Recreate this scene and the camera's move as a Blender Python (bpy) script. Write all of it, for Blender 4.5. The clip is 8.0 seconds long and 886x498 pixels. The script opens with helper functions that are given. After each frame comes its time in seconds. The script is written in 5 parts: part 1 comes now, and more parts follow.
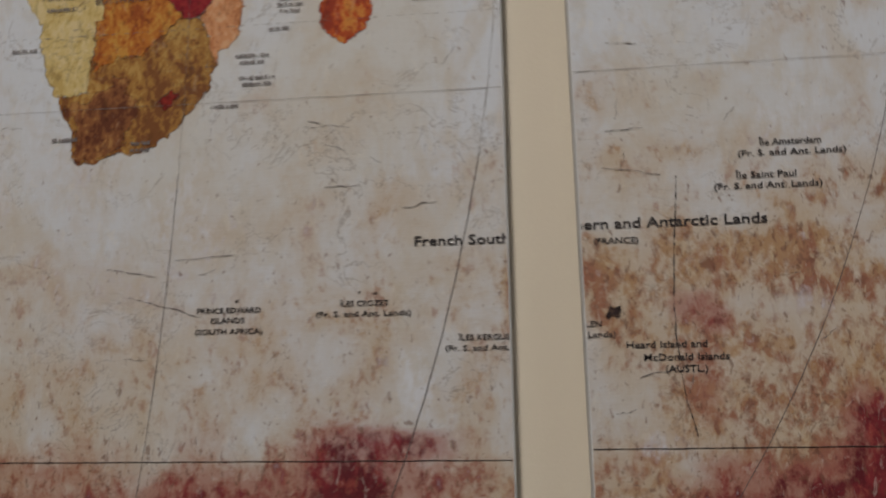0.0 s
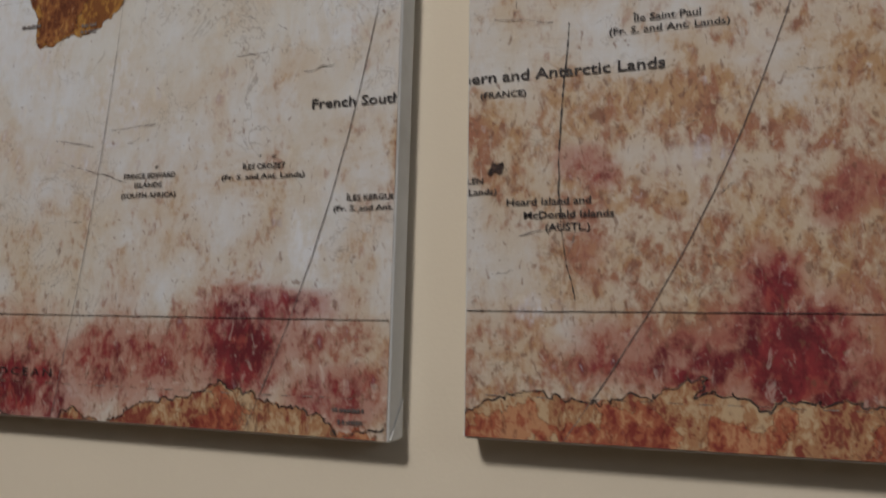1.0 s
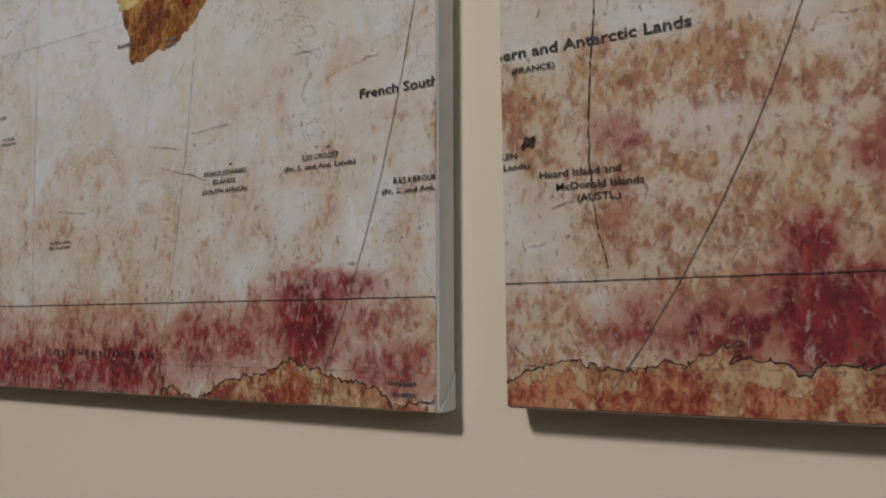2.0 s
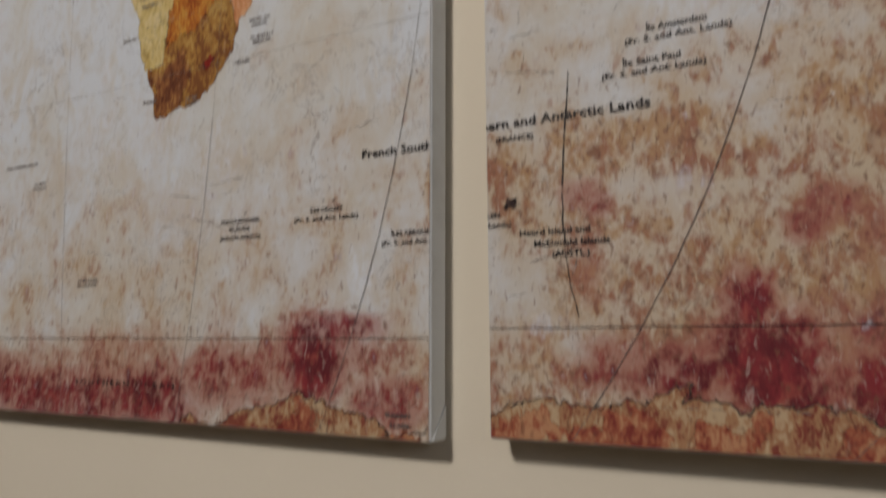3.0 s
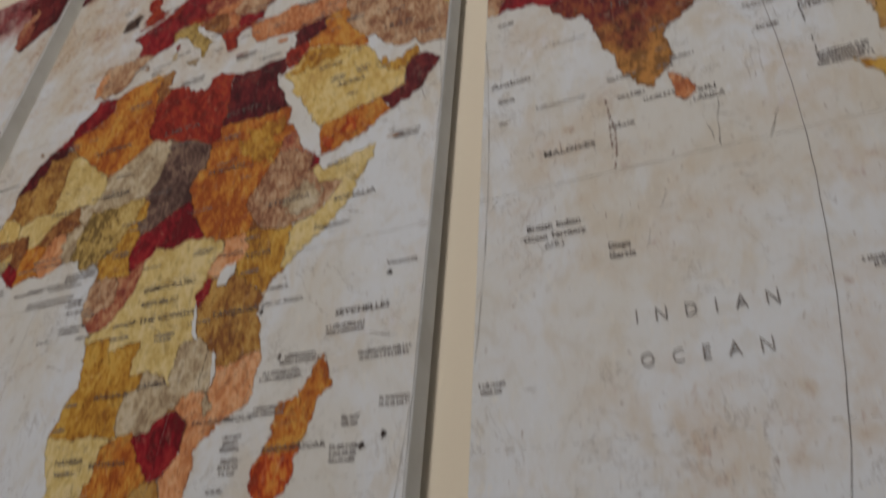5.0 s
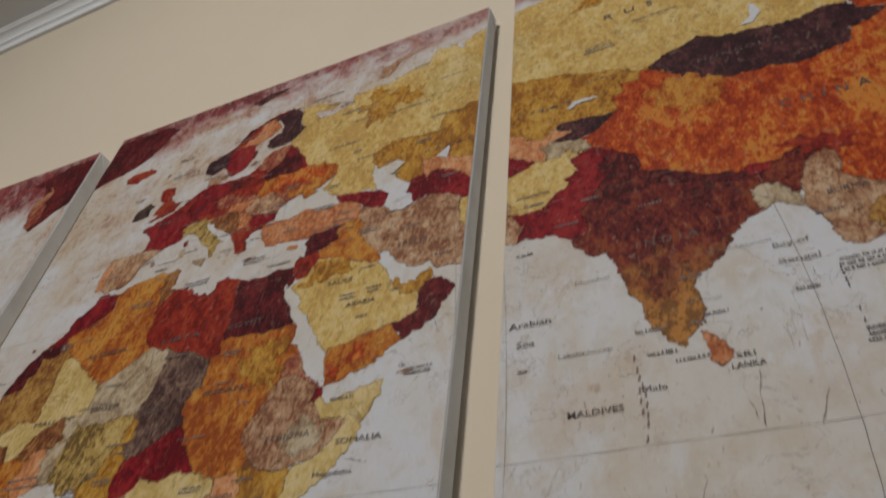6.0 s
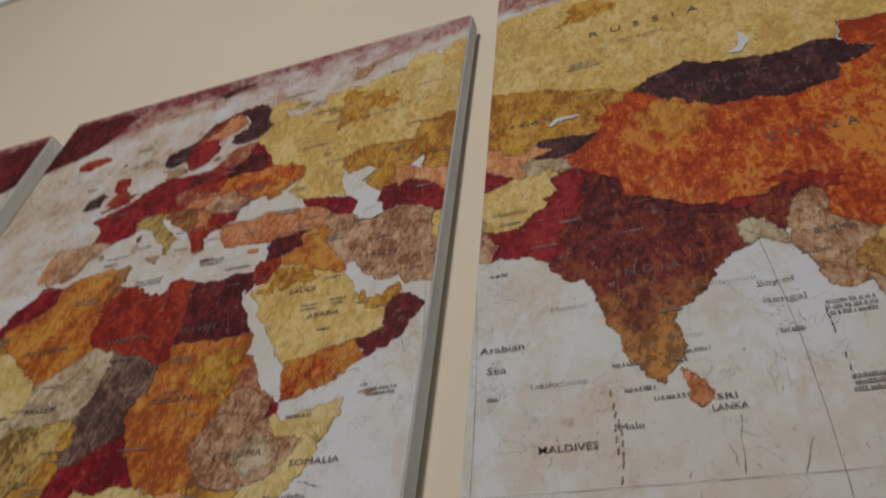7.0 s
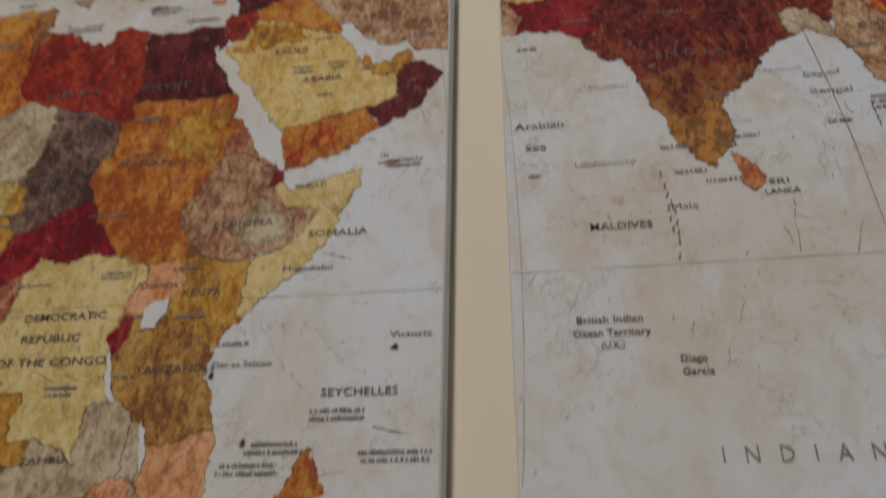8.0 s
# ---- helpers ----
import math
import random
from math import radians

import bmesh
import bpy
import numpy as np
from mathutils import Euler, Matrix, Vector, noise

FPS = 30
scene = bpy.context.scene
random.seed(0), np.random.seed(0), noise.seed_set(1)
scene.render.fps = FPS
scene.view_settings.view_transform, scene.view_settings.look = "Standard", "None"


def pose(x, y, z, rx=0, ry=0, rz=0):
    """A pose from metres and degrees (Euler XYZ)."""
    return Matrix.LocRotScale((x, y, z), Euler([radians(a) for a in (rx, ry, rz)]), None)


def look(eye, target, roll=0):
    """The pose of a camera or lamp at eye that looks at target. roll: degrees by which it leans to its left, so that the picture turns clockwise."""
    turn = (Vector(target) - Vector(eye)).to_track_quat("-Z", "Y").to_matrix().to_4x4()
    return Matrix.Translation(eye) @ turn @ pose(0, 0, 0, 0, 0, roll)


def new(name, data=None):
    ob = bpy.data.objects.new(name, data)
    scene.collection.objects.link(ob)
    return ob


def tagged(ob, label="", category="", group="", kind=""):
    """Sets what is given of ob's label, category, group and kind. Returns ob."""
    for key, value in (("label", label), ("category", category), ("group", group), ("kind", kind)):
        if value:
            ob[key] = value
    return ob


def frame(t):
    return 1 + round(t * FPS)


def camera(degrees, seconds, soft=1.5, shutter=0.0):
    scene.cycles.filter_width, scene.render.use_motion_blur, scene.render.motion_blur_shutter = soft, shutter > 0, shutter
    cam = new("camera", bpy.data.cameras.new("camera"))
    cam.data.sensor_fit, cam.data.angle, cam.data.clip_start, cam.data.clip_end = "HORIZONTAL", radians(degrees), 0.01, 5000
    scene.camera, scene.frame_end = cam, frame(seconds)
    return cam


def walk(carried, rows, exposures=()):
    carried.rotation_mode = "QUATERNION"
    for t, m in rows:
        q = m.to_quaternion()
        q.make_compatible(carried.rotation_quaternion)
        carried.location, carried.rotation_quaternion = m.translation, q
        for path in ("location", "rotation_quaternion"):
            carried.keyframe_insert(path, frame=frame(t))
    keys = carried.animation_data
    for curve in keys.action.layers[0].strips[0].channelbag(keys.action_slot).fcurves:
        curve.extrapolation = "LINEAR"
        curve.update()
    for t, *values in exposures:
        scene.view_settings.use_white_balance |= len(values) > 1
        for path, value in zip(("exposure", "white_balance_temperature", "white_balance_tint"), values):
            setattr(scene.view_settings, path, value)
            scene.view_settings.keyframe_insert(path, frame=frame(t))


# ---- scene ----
cam = camera(59.5, 8.0, soft=1.8, shutter=0.5)
PATH = [
    (0, (0.0092, -0.4122, 1.1212), (-0.0940, 0.5751, 1.2422), -1.69),
    (0.5, (0.1132, -0.3758, 1.1031), (-0.1464, 0.5808, 1.2357), -2.70),
    (1, (0.1505, -0.3616, 1.0489), (-0.1709, 0.5773, 1.1716), 1.12),
    (1.5, (0.1785, -0.3495, 1.0423), (-0.2246, 0.5612, 1.1326), -0.68),
    (1.7, (0.1862, -0.3496, 1.0399), (-0.2710, 0.5332, 1.1476), -0.59),
    (2.8, (0.2393, -0.3789, 1.0644), (-0.2764, 0.4749, 1.1358), -0.93),
    (3, (0.2346, -0.3919, 1.0570), (-0.2605, 0.4683, 1.1788), -0.28),
    (3.5, (0.2238, -0.3858, 1.0723), (-0.2340, 0.4721, 1.3058), -0.81),
    (4, (0.2167, -0.3602, 1.1005), (-0.2308, 0.4580, 1.4615), -0.00),
    (4.5, (0.2076, -0.3417, 1.1343), (-0.2184, 0.4322, 1.6029), 2.71),
    (5, (0.1977, -0.3508, 1.1774), (-0.1879, 0.3867, 1.7318), 4.17),
    (5.2, (0.1964, -0.3577, 1.1933), (-0.1932, 0.3526, 1.7794), 5.32),
    (6.3, (0.1933, -0.3676, 1.2698), (-0.1509, 0.2495, 1.9774), 7.02),
    (6.5, (0.1904, -0.3619, 1.2727), (-0.1436, 0.2545, 1.9858), 7.32),
    (7, (0.1782, -0.3615, 1.2782), (-0.1261, 0.2891, 1.9740), 7.30),
    (7.5, (0.1192, -0.3603, 1.2866), (-0.1261, 0.4043, 1.8826), 4.41),
    (8, (0.0588, -0.3551, 1.2739), (-0.0760, 0.4936, 1.7853), 0.79),
]
walk(cam, [(t, look(eye, target, roll)) for t, eye, target, roll in PATH],
     [(0, -0.02), (1, 0.08), (1.5, 0.16), (3, 0.17), (3.5, 0.06), (4.5, -0.06), (5, -0.08), (6.5, -0.08), (8, -0.1)])

# ---- light ----
world = bpy.data.worlds.new("room_air")
world.use_nodes = True
world.node_tree.nodes["Background"].inputs[0].default_value = (0.9, 0.94, 1.0, 1)
world.node_tree.nodes["Background"].inputs[1].default_value = 0.004
scene.world = world


def area_lamp(name, eye, target, size, power, colour):
    data = bpy.data.lights.new(name, "AREA")
    data.shape, data.size, data.energy, data.color = "DISK", size, power, colour
    lamp = new(name, data)
    lamp.matrix_world = look(eye, target)
    return lamp


area_lamp("ceiling_lamp_light", (-0.30, -2.35, 2.58), (-0.1, -0.95, 1.33), 0.32, 36.5, (1.0, 0.94, 0.88))
area_lamp("window_light", (3.3, -2.5, 2.25), (0.1, 0, 1.4), 1.3, 12, (0.84, 0.92, 1.0))

# ---- materials ----


class Net:
    """Short-hand for a node material."""

    def __init__(self, name, rough=0.6, spec=0.3):
        self.mat = bpy.data.materials.new(name)
        self.mat.use_nodes = True
        self.tree = self.mat.node_tree
        self.bsdf = self.tree.nodes["Principled BSDF"]
        self.bsdf.inputs["Roughness"].default_value = rough
        self.bsdf.inputs["Specular IOR Level"].default_value = spec
        self.coord = self.tree.nodes.new("ShaderNodeTexCoord").outputs["Object"]

    def put(self, socket, value):
        if isinstance(value, bpy.types.NodeSocket):
            self.tree.links.new(value, socket)
        elif isinstance(value, tuple) and len(value) == 3 and socket.type == "RGBA":
            socket.default_value = (*value, 1)
        else:
            socket.default_value = value

    def noise(self, scale, detail=5.0, rough=0.6, stretch=(1, 1, 1), distort=0.0, shift=(0, 0, 0)):
        m = self.tree.nodes.new("ShaderNodeMapping")
        m.inputs["Scale"].default_value = stretch
        m.inputs["Location"].default_value = shift
        self.put(m.inputs["Vector"], self.coord)
        n = self.tree.nodes.new("ShaderNodeTexNoise")
        self.put(n.inputs["Vector"], m.outputs[0])
        n.inputs["Scale"].default_value, n.inputs["Detail"].default_value = scale, detail
        n.inputs["Roughness"].default_value, n.inputs["Distortion"].default_value = rough, distort
        return n.outputs["Fac"]

    def math(self, op, a, b=0.0, clamp=False):
        n = self.tree.nodes.new("ShaderNodeMath")
        n.operation, n.use_clamp = op, clamp
        self.put(n.inputs[0], a), self.put(n.inputs[1], b)
        return n.outputs[0]

    def span(self, value, low, high, to_low=0.0, to_high=1.0):
        n = self.tree.nodes.new("ShaderNodeMapRange")
        n.interpolation_type = "SMOOTHSTEP"
        self.put(n.inputs[0], value)
        for i, v in enumerate((low, high, to_low, to_high)):
            n.inputs[i + 1].default_value = v
        return n.outputs[0]

    def mix(self, fac, a, b, kind="MIX"):
        n = self.tree.nodes.new("ShaderNodeMix")
        n.data_type, n.blend_type = "RGBA", kind
        self.put(n.inputs[0], fac), self.put(n.inputs[6], a), self.put(n.inputs[7], b)
        return n.outputs[2]

    def attribute(self, name):
        n = self.tree.nodes.new("ShaderNodeAttribute")
        n.attribute_name = name
        return n.outputs["Fac"]

    def height(self):
        n = self.tree.nodes.new("ShaderNodeSeparateXYZ")
        self.put(n.inputs[0], self.coord)
        return n.outputs[2]

    def done(self, colour, bump=None, strength=0.2, distance=0.001):
        self.put(self.bsdf.inputs["Base Color"], colour)
        if bump is not None:
            b = self.tree.nodes.new("ShaderNodeBump")
            b.inputs["Strength"].default_value, b.inputs["Distance"].default_value = strength, distance
            self.put(b.inputs["Height"], bump)
            self.put(self.bsdf.inputs["Normal"], b.outputs[0])
        return self.mat


def canvas_grain(n):
    """The coarse weave and the brushed grain of a printed canvas."""
    across = n.noise(60, 4, 0.65, (6, 1, 1))
    along = n.noise(60, 4, 0.65, (1, 1, 6), shift=(3, 1, 2))
    return n.math("MULTIPLY_ADD", n.math("ADD", across, along), 0.5)


def creases(n, colour, amount):
    """Fine wandering cracks of the aged print."""
    for scale, width, shift in ((11, 0.006, (2, 5, 3)), (26, 0.008, (6, 1, 9))):
        line = n.math("ABSOLUTE", n.math("SUBTRACT", n.noise(scale, 7, 0.62, (1, 1, 1), 0.9, shift), 0.5))
        there = n.span(n.noise(scale * 0.8, 3, 0.5, shift=(shift[2], 1, 4)), 0.5, 0.6)
        colour = n.mix(n.math("MULTIPLY", n.span(line, width, 0.0, 0, amount), there), colour, (0.10, 0.06, 0.045))
    return colour


def paper_material():
    n = Net("aged_map_paper", 0.6, 0.18)
    cloud = n.noise(7, 6, 0.6, (1.3, 1, 0.8), 0.4)
    colour = n.mix(n.span(cloud, 0.42, 0.62), (0.585, 0.61, 0.655), (0.56, 0.55, 0.53))
    patch = n.noise(19, 7, 0.62, (1.4, 1, 0.75), 0.7, (5, 0, 2))
    colour = n.mix(n.span(patch, 0.50, 0.66, 0, 0.5), colour, (0.51, 0.445, 0.36))
    mottle = n.noise(64, 6, 0.66, (1.1, 1, 0.9), 0.4, (2, 8, 5))
    colour = n.mix(n.span(mottle, 0.48, 0.68, 0, 0.34), colour, (0.46, 0.41, 0.345))
    ragged = n.math("SUBTRACT", n.noise(30, 8, 0.64, (1.05, 1, 0.95), 0.35, (1, 4, 7)), 0.5)
    flaky = n.math("SUBTRACT", n.noise(85, 5, 0.64, (1.1, 1, 0.9), 0.5, (7, 2, 1)), 0.5)
    strokes = n.math("SUBTRACT", n.noise(170, 3, 0.6, (1.35, 1, 0.75), 0.4, (3, 2, 9)), 0.5)
    rough_edge = n.math("ADD", n.math("MULTIPLY", ragged, 1.6), n.math("ADD", n.math("MULTIPLY", flaky, 1.5), n.math("MULTIPLY", strokes, 1.1)))
    stained = n.math("ADD", n.attribute("ochre"), n.math("MULTIPLY", ragged, 1.2))
    colour = n.mix(n.span(stained, 0.0, 0.6, 0, 0.68), colour, (0.47, 0.345, 0.215))
    ochre = n.span(n.math("ADD", n.attribute("ochre"), rough_edge), 0.34, 0.90)
    rust = n.mix(n.span(n.noise(34, 6, 0.65, (1.2, 1, 0.8), 0.6), 0.42, 0.58), (0.385, 0.225, 0.11), (0.275, 0.095, 0.05))
    rust = n.mix(n.span(n.noise(150, 3, 0.6, (1.3, 1, 0.8), 0.4, (4, 4, 8)), 0.50, 0.64, 0, 0.72), rust, (0.15, 0.045, 0.026))
    rust = n.mix(n.span(n.noise(125, 3, 0.6, (1.25, 1, 0.8), 0.5, (1, 7, 3)), 0.52, 0.64, 0, 0.65), rust, (0.53, 0.43, 0.30))
    colour = n.mix(n.math("MULTIPLY", ochre, 0.88), colour, rust)
    rosy = n.math("ADD", n.attribute("crimson"), n.math("MULTIPLY", ragged, 1.1))
    colour = n.mix(n.span(rosy, 0.12, 0.62, 0, 0.7), colour, (0.34, 0.125, 0.10))
    red = n.span(n.math("ADD", n.attribute("crimson"), rough_edge), 0.42, 1.06)
    wine = n.mix(n.span(n.noise(42, 6, 0.65, (1.2, 1, 0.8), 0.6, (2, 2, 2)), 0.42, 0.6), (0.205, 0.018, 0.027), (0.095, 0.005, 0.014))
    wine = n.mix(n.span(n.noise(140, 3, 0.6, (1.3, 1, 0.8), 0.5, (6, 1, 4)), 0.52, 0.68, 0, 0.6), wine, (0.33, 0.07, 0.055))
    colour = n.mix(n.math("MULTIPLY", red, 0.94), colour, wine)
    # pale patches: rubbed print, and bluish sheen put into the colour
    bare_and_sheen = n.span(n.math("ADD", n.attribute("bare_and_sheen"), n.math("MULTIPLY", rough_edge, 0.8)), 0.25, 0.75)
    colour = n.mix(n.math("MULTIPLY", bare_and_sheen, 0.85), colour, (0.63, 0.655, 0.71))
    soiled = n.math("MINIMUM", n.math("ADD", n.attribute("ochre"), n.attribute("crimson")), 0.7)
    flecks = n.math("ADD", n.noise(210, 3, 0.55, (1.5, 1, 0.8), 0.5, (9, 9, 9)), n.math("MULTIPLY", soiled, 0.13))
    colour = n.mix(n.span(flecks, 0.66, 0.77, 0, 0.6), colour, (0.15, 0.07, 0.045))
    light = n.noise(130, 4, 0.65, (1.5, 1, 0.8), 0.7, (4, 9, 1))
    colour = n.mix(n.span(light, 0.57, 0.69, 0, 0.3), colour, (0.66, 0.62, 0.55))
    colour = creases(n, colour, 0.4)
    grain = canvas_grain(n)
    colour = n.mix(1.0, colour, n.mix(n.span(grain, 0.40, 0.60), (0.86, 0.85, 0.84), (1.07, 1.07, 1.07)), "MULTIPLY")
    return n.done(colour, grain, 0.35, 0.0008)


def print_material(name, base, low, high, worn=0.5, fade=None):
    """Printed country colour: the base blotched with a darker and a lighter tone, its edge frayed. fade: a second colour below a height."""
    n = Net("print_" + name, 0.6, 0.14)
    colour = base
    tone = None
    for scale, weight, shift in ((13, 2.3, (3, 1, 8)), (38, 2.2, (8, 3, 1)), (105, 2.6, (6, 2, 2)), (250, 2.4, (5, 5, 1))):
        share = n.math("MULTIPLY", n.math("SUBTRACT", n.noise(scale, 3, 0.6, (1.25, 1, 0.8), 0.8, shift), 0.5), weight)
        tone = share if tone is None else n.math("ADD", tone, share)
    colour = n.mix(n.span(tone, 0.02, -0.50, 0, worn), colour, low)
    colour = n.mix(n.span(tone, 0.06, 0.52, 0, worn), colour, high)
    if fade:
        edge = n.math("ADD", n.height(), n.math("MULTIPLY", n.math("SUBTRACT", n.noise(45, 6, 0.7), 0.5), 0.14))
        southern = n.mix(n.span(tone, -0.25, 0.25), tuple(0.6 * c for c in fade), tuple(1.25 * c for c in fade))
        colour = n.mix(n.span(edge, 0.545, 0.60), southern, colour)
    dark = n.noise(150, 4, 0.7, (1.5, 1, 0.75), 0.6, (1, 8, 4))
    colour = n.mix(n.span(dark, 0.54, 0.68, 0, 0.6), colour, tuple(0.5 * c for c in low))
    pale = n.noise(120, 4, 0.7, (1.4, 1, 0.8), 0.7, (7, 3, 5))
    colour = n.mix(n.span(pale, 0.58, 0.70, 0, 0.35), colour, tuple(0.5 * c + 0.5 * d for c, d in zip(high, (0.55, 0.47, 0.36))))
    colour = creases(n, colour, 0.6)
    grain = canvas_grain(n)
    colour = n.mix(1.0, colour, n.mix(n.span(grain, 0.40, 0.60), (0.77, 0.73, 0.72), (1.11, 1.06, 1.05)), "MULTIPLY")
    fray = n.math("ADD", n.math("MULTIPLY", n.math("SUBTRACT", n.noise(330, 3, 0.6, (1, 1, 1), 0.4, (2, 6, 3)), 0.5), 1.7), n.attribute("inner"))
    n.put(n.bsdf.inputs["Alpha"], n.span(fray, -0.12, 0.38))
    return n.done(colour, grain, 0.35, 0.0008)


def ink_material(name, colour, fade, broken=0.0):
    """Printing ink, rubbed in places; broken: how much of it has worn away."""
    n = Net(name, 0.6, 0.3)
    rub = n.noise(120, 5, 0.7)
    if broken:
        n.put(n.bsdf.inputs["Alpha"], n.span(n.noise(48, 4, 0.65, shift=(4, 2, 7)), 0.56, 0.40, 1 - broken, 1.0))
    return n.done(n.mix(n.span(rub, 0.45, 0.75, 0, fade), colour, (0.40, 0.34, 0.28)))


def plaster_material(name, a, b, bump):
    n = Net(name, 0.75, 0.25)
    colour = n.mix(n.span(n.noise(1.6, 4, 0.55), 0.3, 0.7), a, b)
    colour = n.mix(n.span(n.noise(14, 6, 0.65, shift=(3, 3, 3)), 0.45, 0.75, 0, 0.25), colour, b)
    return n.done(colour, n.noise(420, 4, 0.6), bump, 0.0012)


def cloth_material():
    n = Net("white_canvas_cloth", 0.7, 0.2)
    weave = n.noise(380, 3, 0.6, (1, 1, 0.3))
    colour = n.mix(n.span(n.noise(22, 5, 0.6), 0.4, 0.7), (0.72, 0.73, 0.74), (0.64, 0.64, 0.64))
    return n.done(colour, weave, 0.4, 0.0006)


def wood_material(name, a, b):
    n = Net(name, 0.55, 0.3)
    g = n.noise(9, 6, 0.6, (1, 12, 12))
    return n.done(n.mix(n.span(g, 0.35, 0.65), a, b), g, 0.2, 0.001)


PAPER = paper_material()
CLOTH = cloth_material()
WALL_PAINT = plaster_material("beige_wall_paint", (0.74, 0.665, 0.545), (0.71, 0.64, 0.525), 0.10)
CEILING_PAINT = plaster_material("ceiling_paint", (0.80, 0.82, 0.83), (0.77, 0.79, 0.80), 0.12)
TRIM_PAINT = plaster_material("white_trim_paint", (0.86, 0.895, 0.93), (0.83, 0.865, 0.90), 0.05)
FLOOR_WOOD = wood_material("oak_floor", (0.12, 0.08, 0.05), (0.085, 0.055, 0.035))
INK = ink_material("map_ink", (0.020, 0.016, 0.019), 0.22)
FAINT_INK = ink_material("faint_map_ink", (0.20, 0.175, 0.16), 0.9, 0.6)
BORDER_INK = ink_material("border_ink", (0.07, 0.038, 0.026), 0.7, 0.95)
LABEL_INK = ink_material("label_ink", (0.095, 0.078, 0.078), 0.35)
BAR_INK = ink_material("small_print_ink", (0.17, 0.15, 0.15), 0.45, 0.3)

MALDIVES_INK = ink_material("atoll_ink", (0.24, 0.15, 0.13), 0.6)

# colour: base, darker blotch, lighter blotch
TONES = {
    "yellow": ((0.55, 0.41, 0.14), (0.45, 0.295, 0.09), (0.61, 0.51, 0.25)),
    "pale_yellow": ((0.55, 0.444, 0.19), (0.45, 0.326, 0.11), (0.6, 0.51, 0.28)),
    "gold": ((0.408, 0.213, 0.032), (0.224, 0.087, 0.016), (0.51, 0.33, 0.072)),
    "orange": ((0.42, 0.15, 0.024), (0.24, 0.052, 0.013), (0.50, 0.27, 0.055)),
    "red_orange": ((0.42, 0.075, 0.014), (0.25, 0.030, 0.010), (0.52, 0.21, 0.04)),
    "crimson": ((0.204, 0.008, 0.016), (0.085, 0.004, 0.008), (0.271, 0.023, 0.023)),
    "brick": ((0.25, 0.022, 0.014), (0.115, 0.009, 0.007), (0.32, 0.055, 0.019)),
    "maroon": ((0.088, 0.008, 0.014), (0.031, 0.005, 0.007), (0.149, 0.02, 0.019)),
    "brown": ((0.22, 0.088, 0.032), (0.11, 0.035, 0.017), (0.36, 0.19, 0.065)),
    "umber": ((0.32, 0.165, 0.042), (0.17, 0.065, 0.022), (0.43, 0.27, 0.08)),
    "tan": ((0.375, 0.225, 0.13), (0.20, 0.085, 0.048), (0.49, 0.365, 0.245)),
    "grey_tan": ((0.41, 0.34, 0.225), (0.24, 0.175, 0.11), (0.50, 0.45, 0.34)),
    "olive": ((0.39, 0.275, 0.085), (0.13, 0.085, 0.03), (0.50, 0.39, 0.16)),
    "rust_peach": ((0.45, 0.176, 0.071), (0.27, 0.071, 0.028), (0.54, 0.285, 0.152)),
    "peach": ((0.54, 0.259, 0.119), (0.4, 0.149, 0.057), (0.6, 0.365, 0.209)),
    "purple": ((0.050, 0.018, 0.024), (0.022, 0.009, 0.012), (0.11, 0.042, 0.042)),
    "slate": ((0.126, 0.076, 0.062), (0.05, 0.026, 0.025), (0.225, 0.155, 0.11)),
    "black": ((0.03, 0.02, 0.02), (0.02, 0.014, 0.014), (0.08, 0.05, 0.04)),
    "ochre": ((0.34, 0.19, 0.10), (0.19, 0.045, 0.034), (0.45, 0.345, 0.22)),
    "clay": ((0.31, 0.104, 0.058), (0.17, 0.027, 0.025), (0.44, 0.243, 0.132)),
}
PRINTS = {k: print_material(k, *v, worn=0.95 if k in ("brown", "umber", "red_orange", "olive", "ochre", "slate", "tan") else 0.85) for k, v in TONES.items()}
PRINTS["india"] = print_material("india", (0.130, 0.018, 0.017), (0.050, 0.007, 0.010), (0.21, 0.052, 0.022), 1.0, (0.33, 0.155, 0.04))

# ---- building helpers ----
from mathutils.geometry import delaunay_2d_cdt


def part(name, bm, material, parent, label=""):
    """Links a bmesh as one mesh object under a thing or a part."""
    mesh = bpy.data.meshes.new(name)
    bm.to_mesh(mesh)
    bm.free()
    mesh.materials.append(material)
    ob = new(name, mesh)
    ob.parent = parent
    return tagged(ob, label)


def box(bm, low, high):
    made = bmesh.ops.create_cube(bm, size=1.0)["verts"]
    for v in made:
        v.co = Vector([low[i] + (v.co[i] + 0.5) * (high[i] - low[i]) for i in range(3)])
    return made


def bevelled_box(low, high, width, segments=2):
    bm = bmesh.new()
    box(bm, low, high)
    bmesh.ops.bevel(bm, geom=bm.edges[:], offset=width, segments=segments, profile=0.5, affect="EDGES")
    return bm


def structure(name, bm, material, label, category):
    ob = part(name, bm, material, None)
    return tagged(ob, label, category, kind="structure")


# ---- the room ----
WALL_Y = 0.0215
CEIL = 2.682


def slab(low, high):
    bm = bmesh.new()
    box(bm, low, high)
    return bm


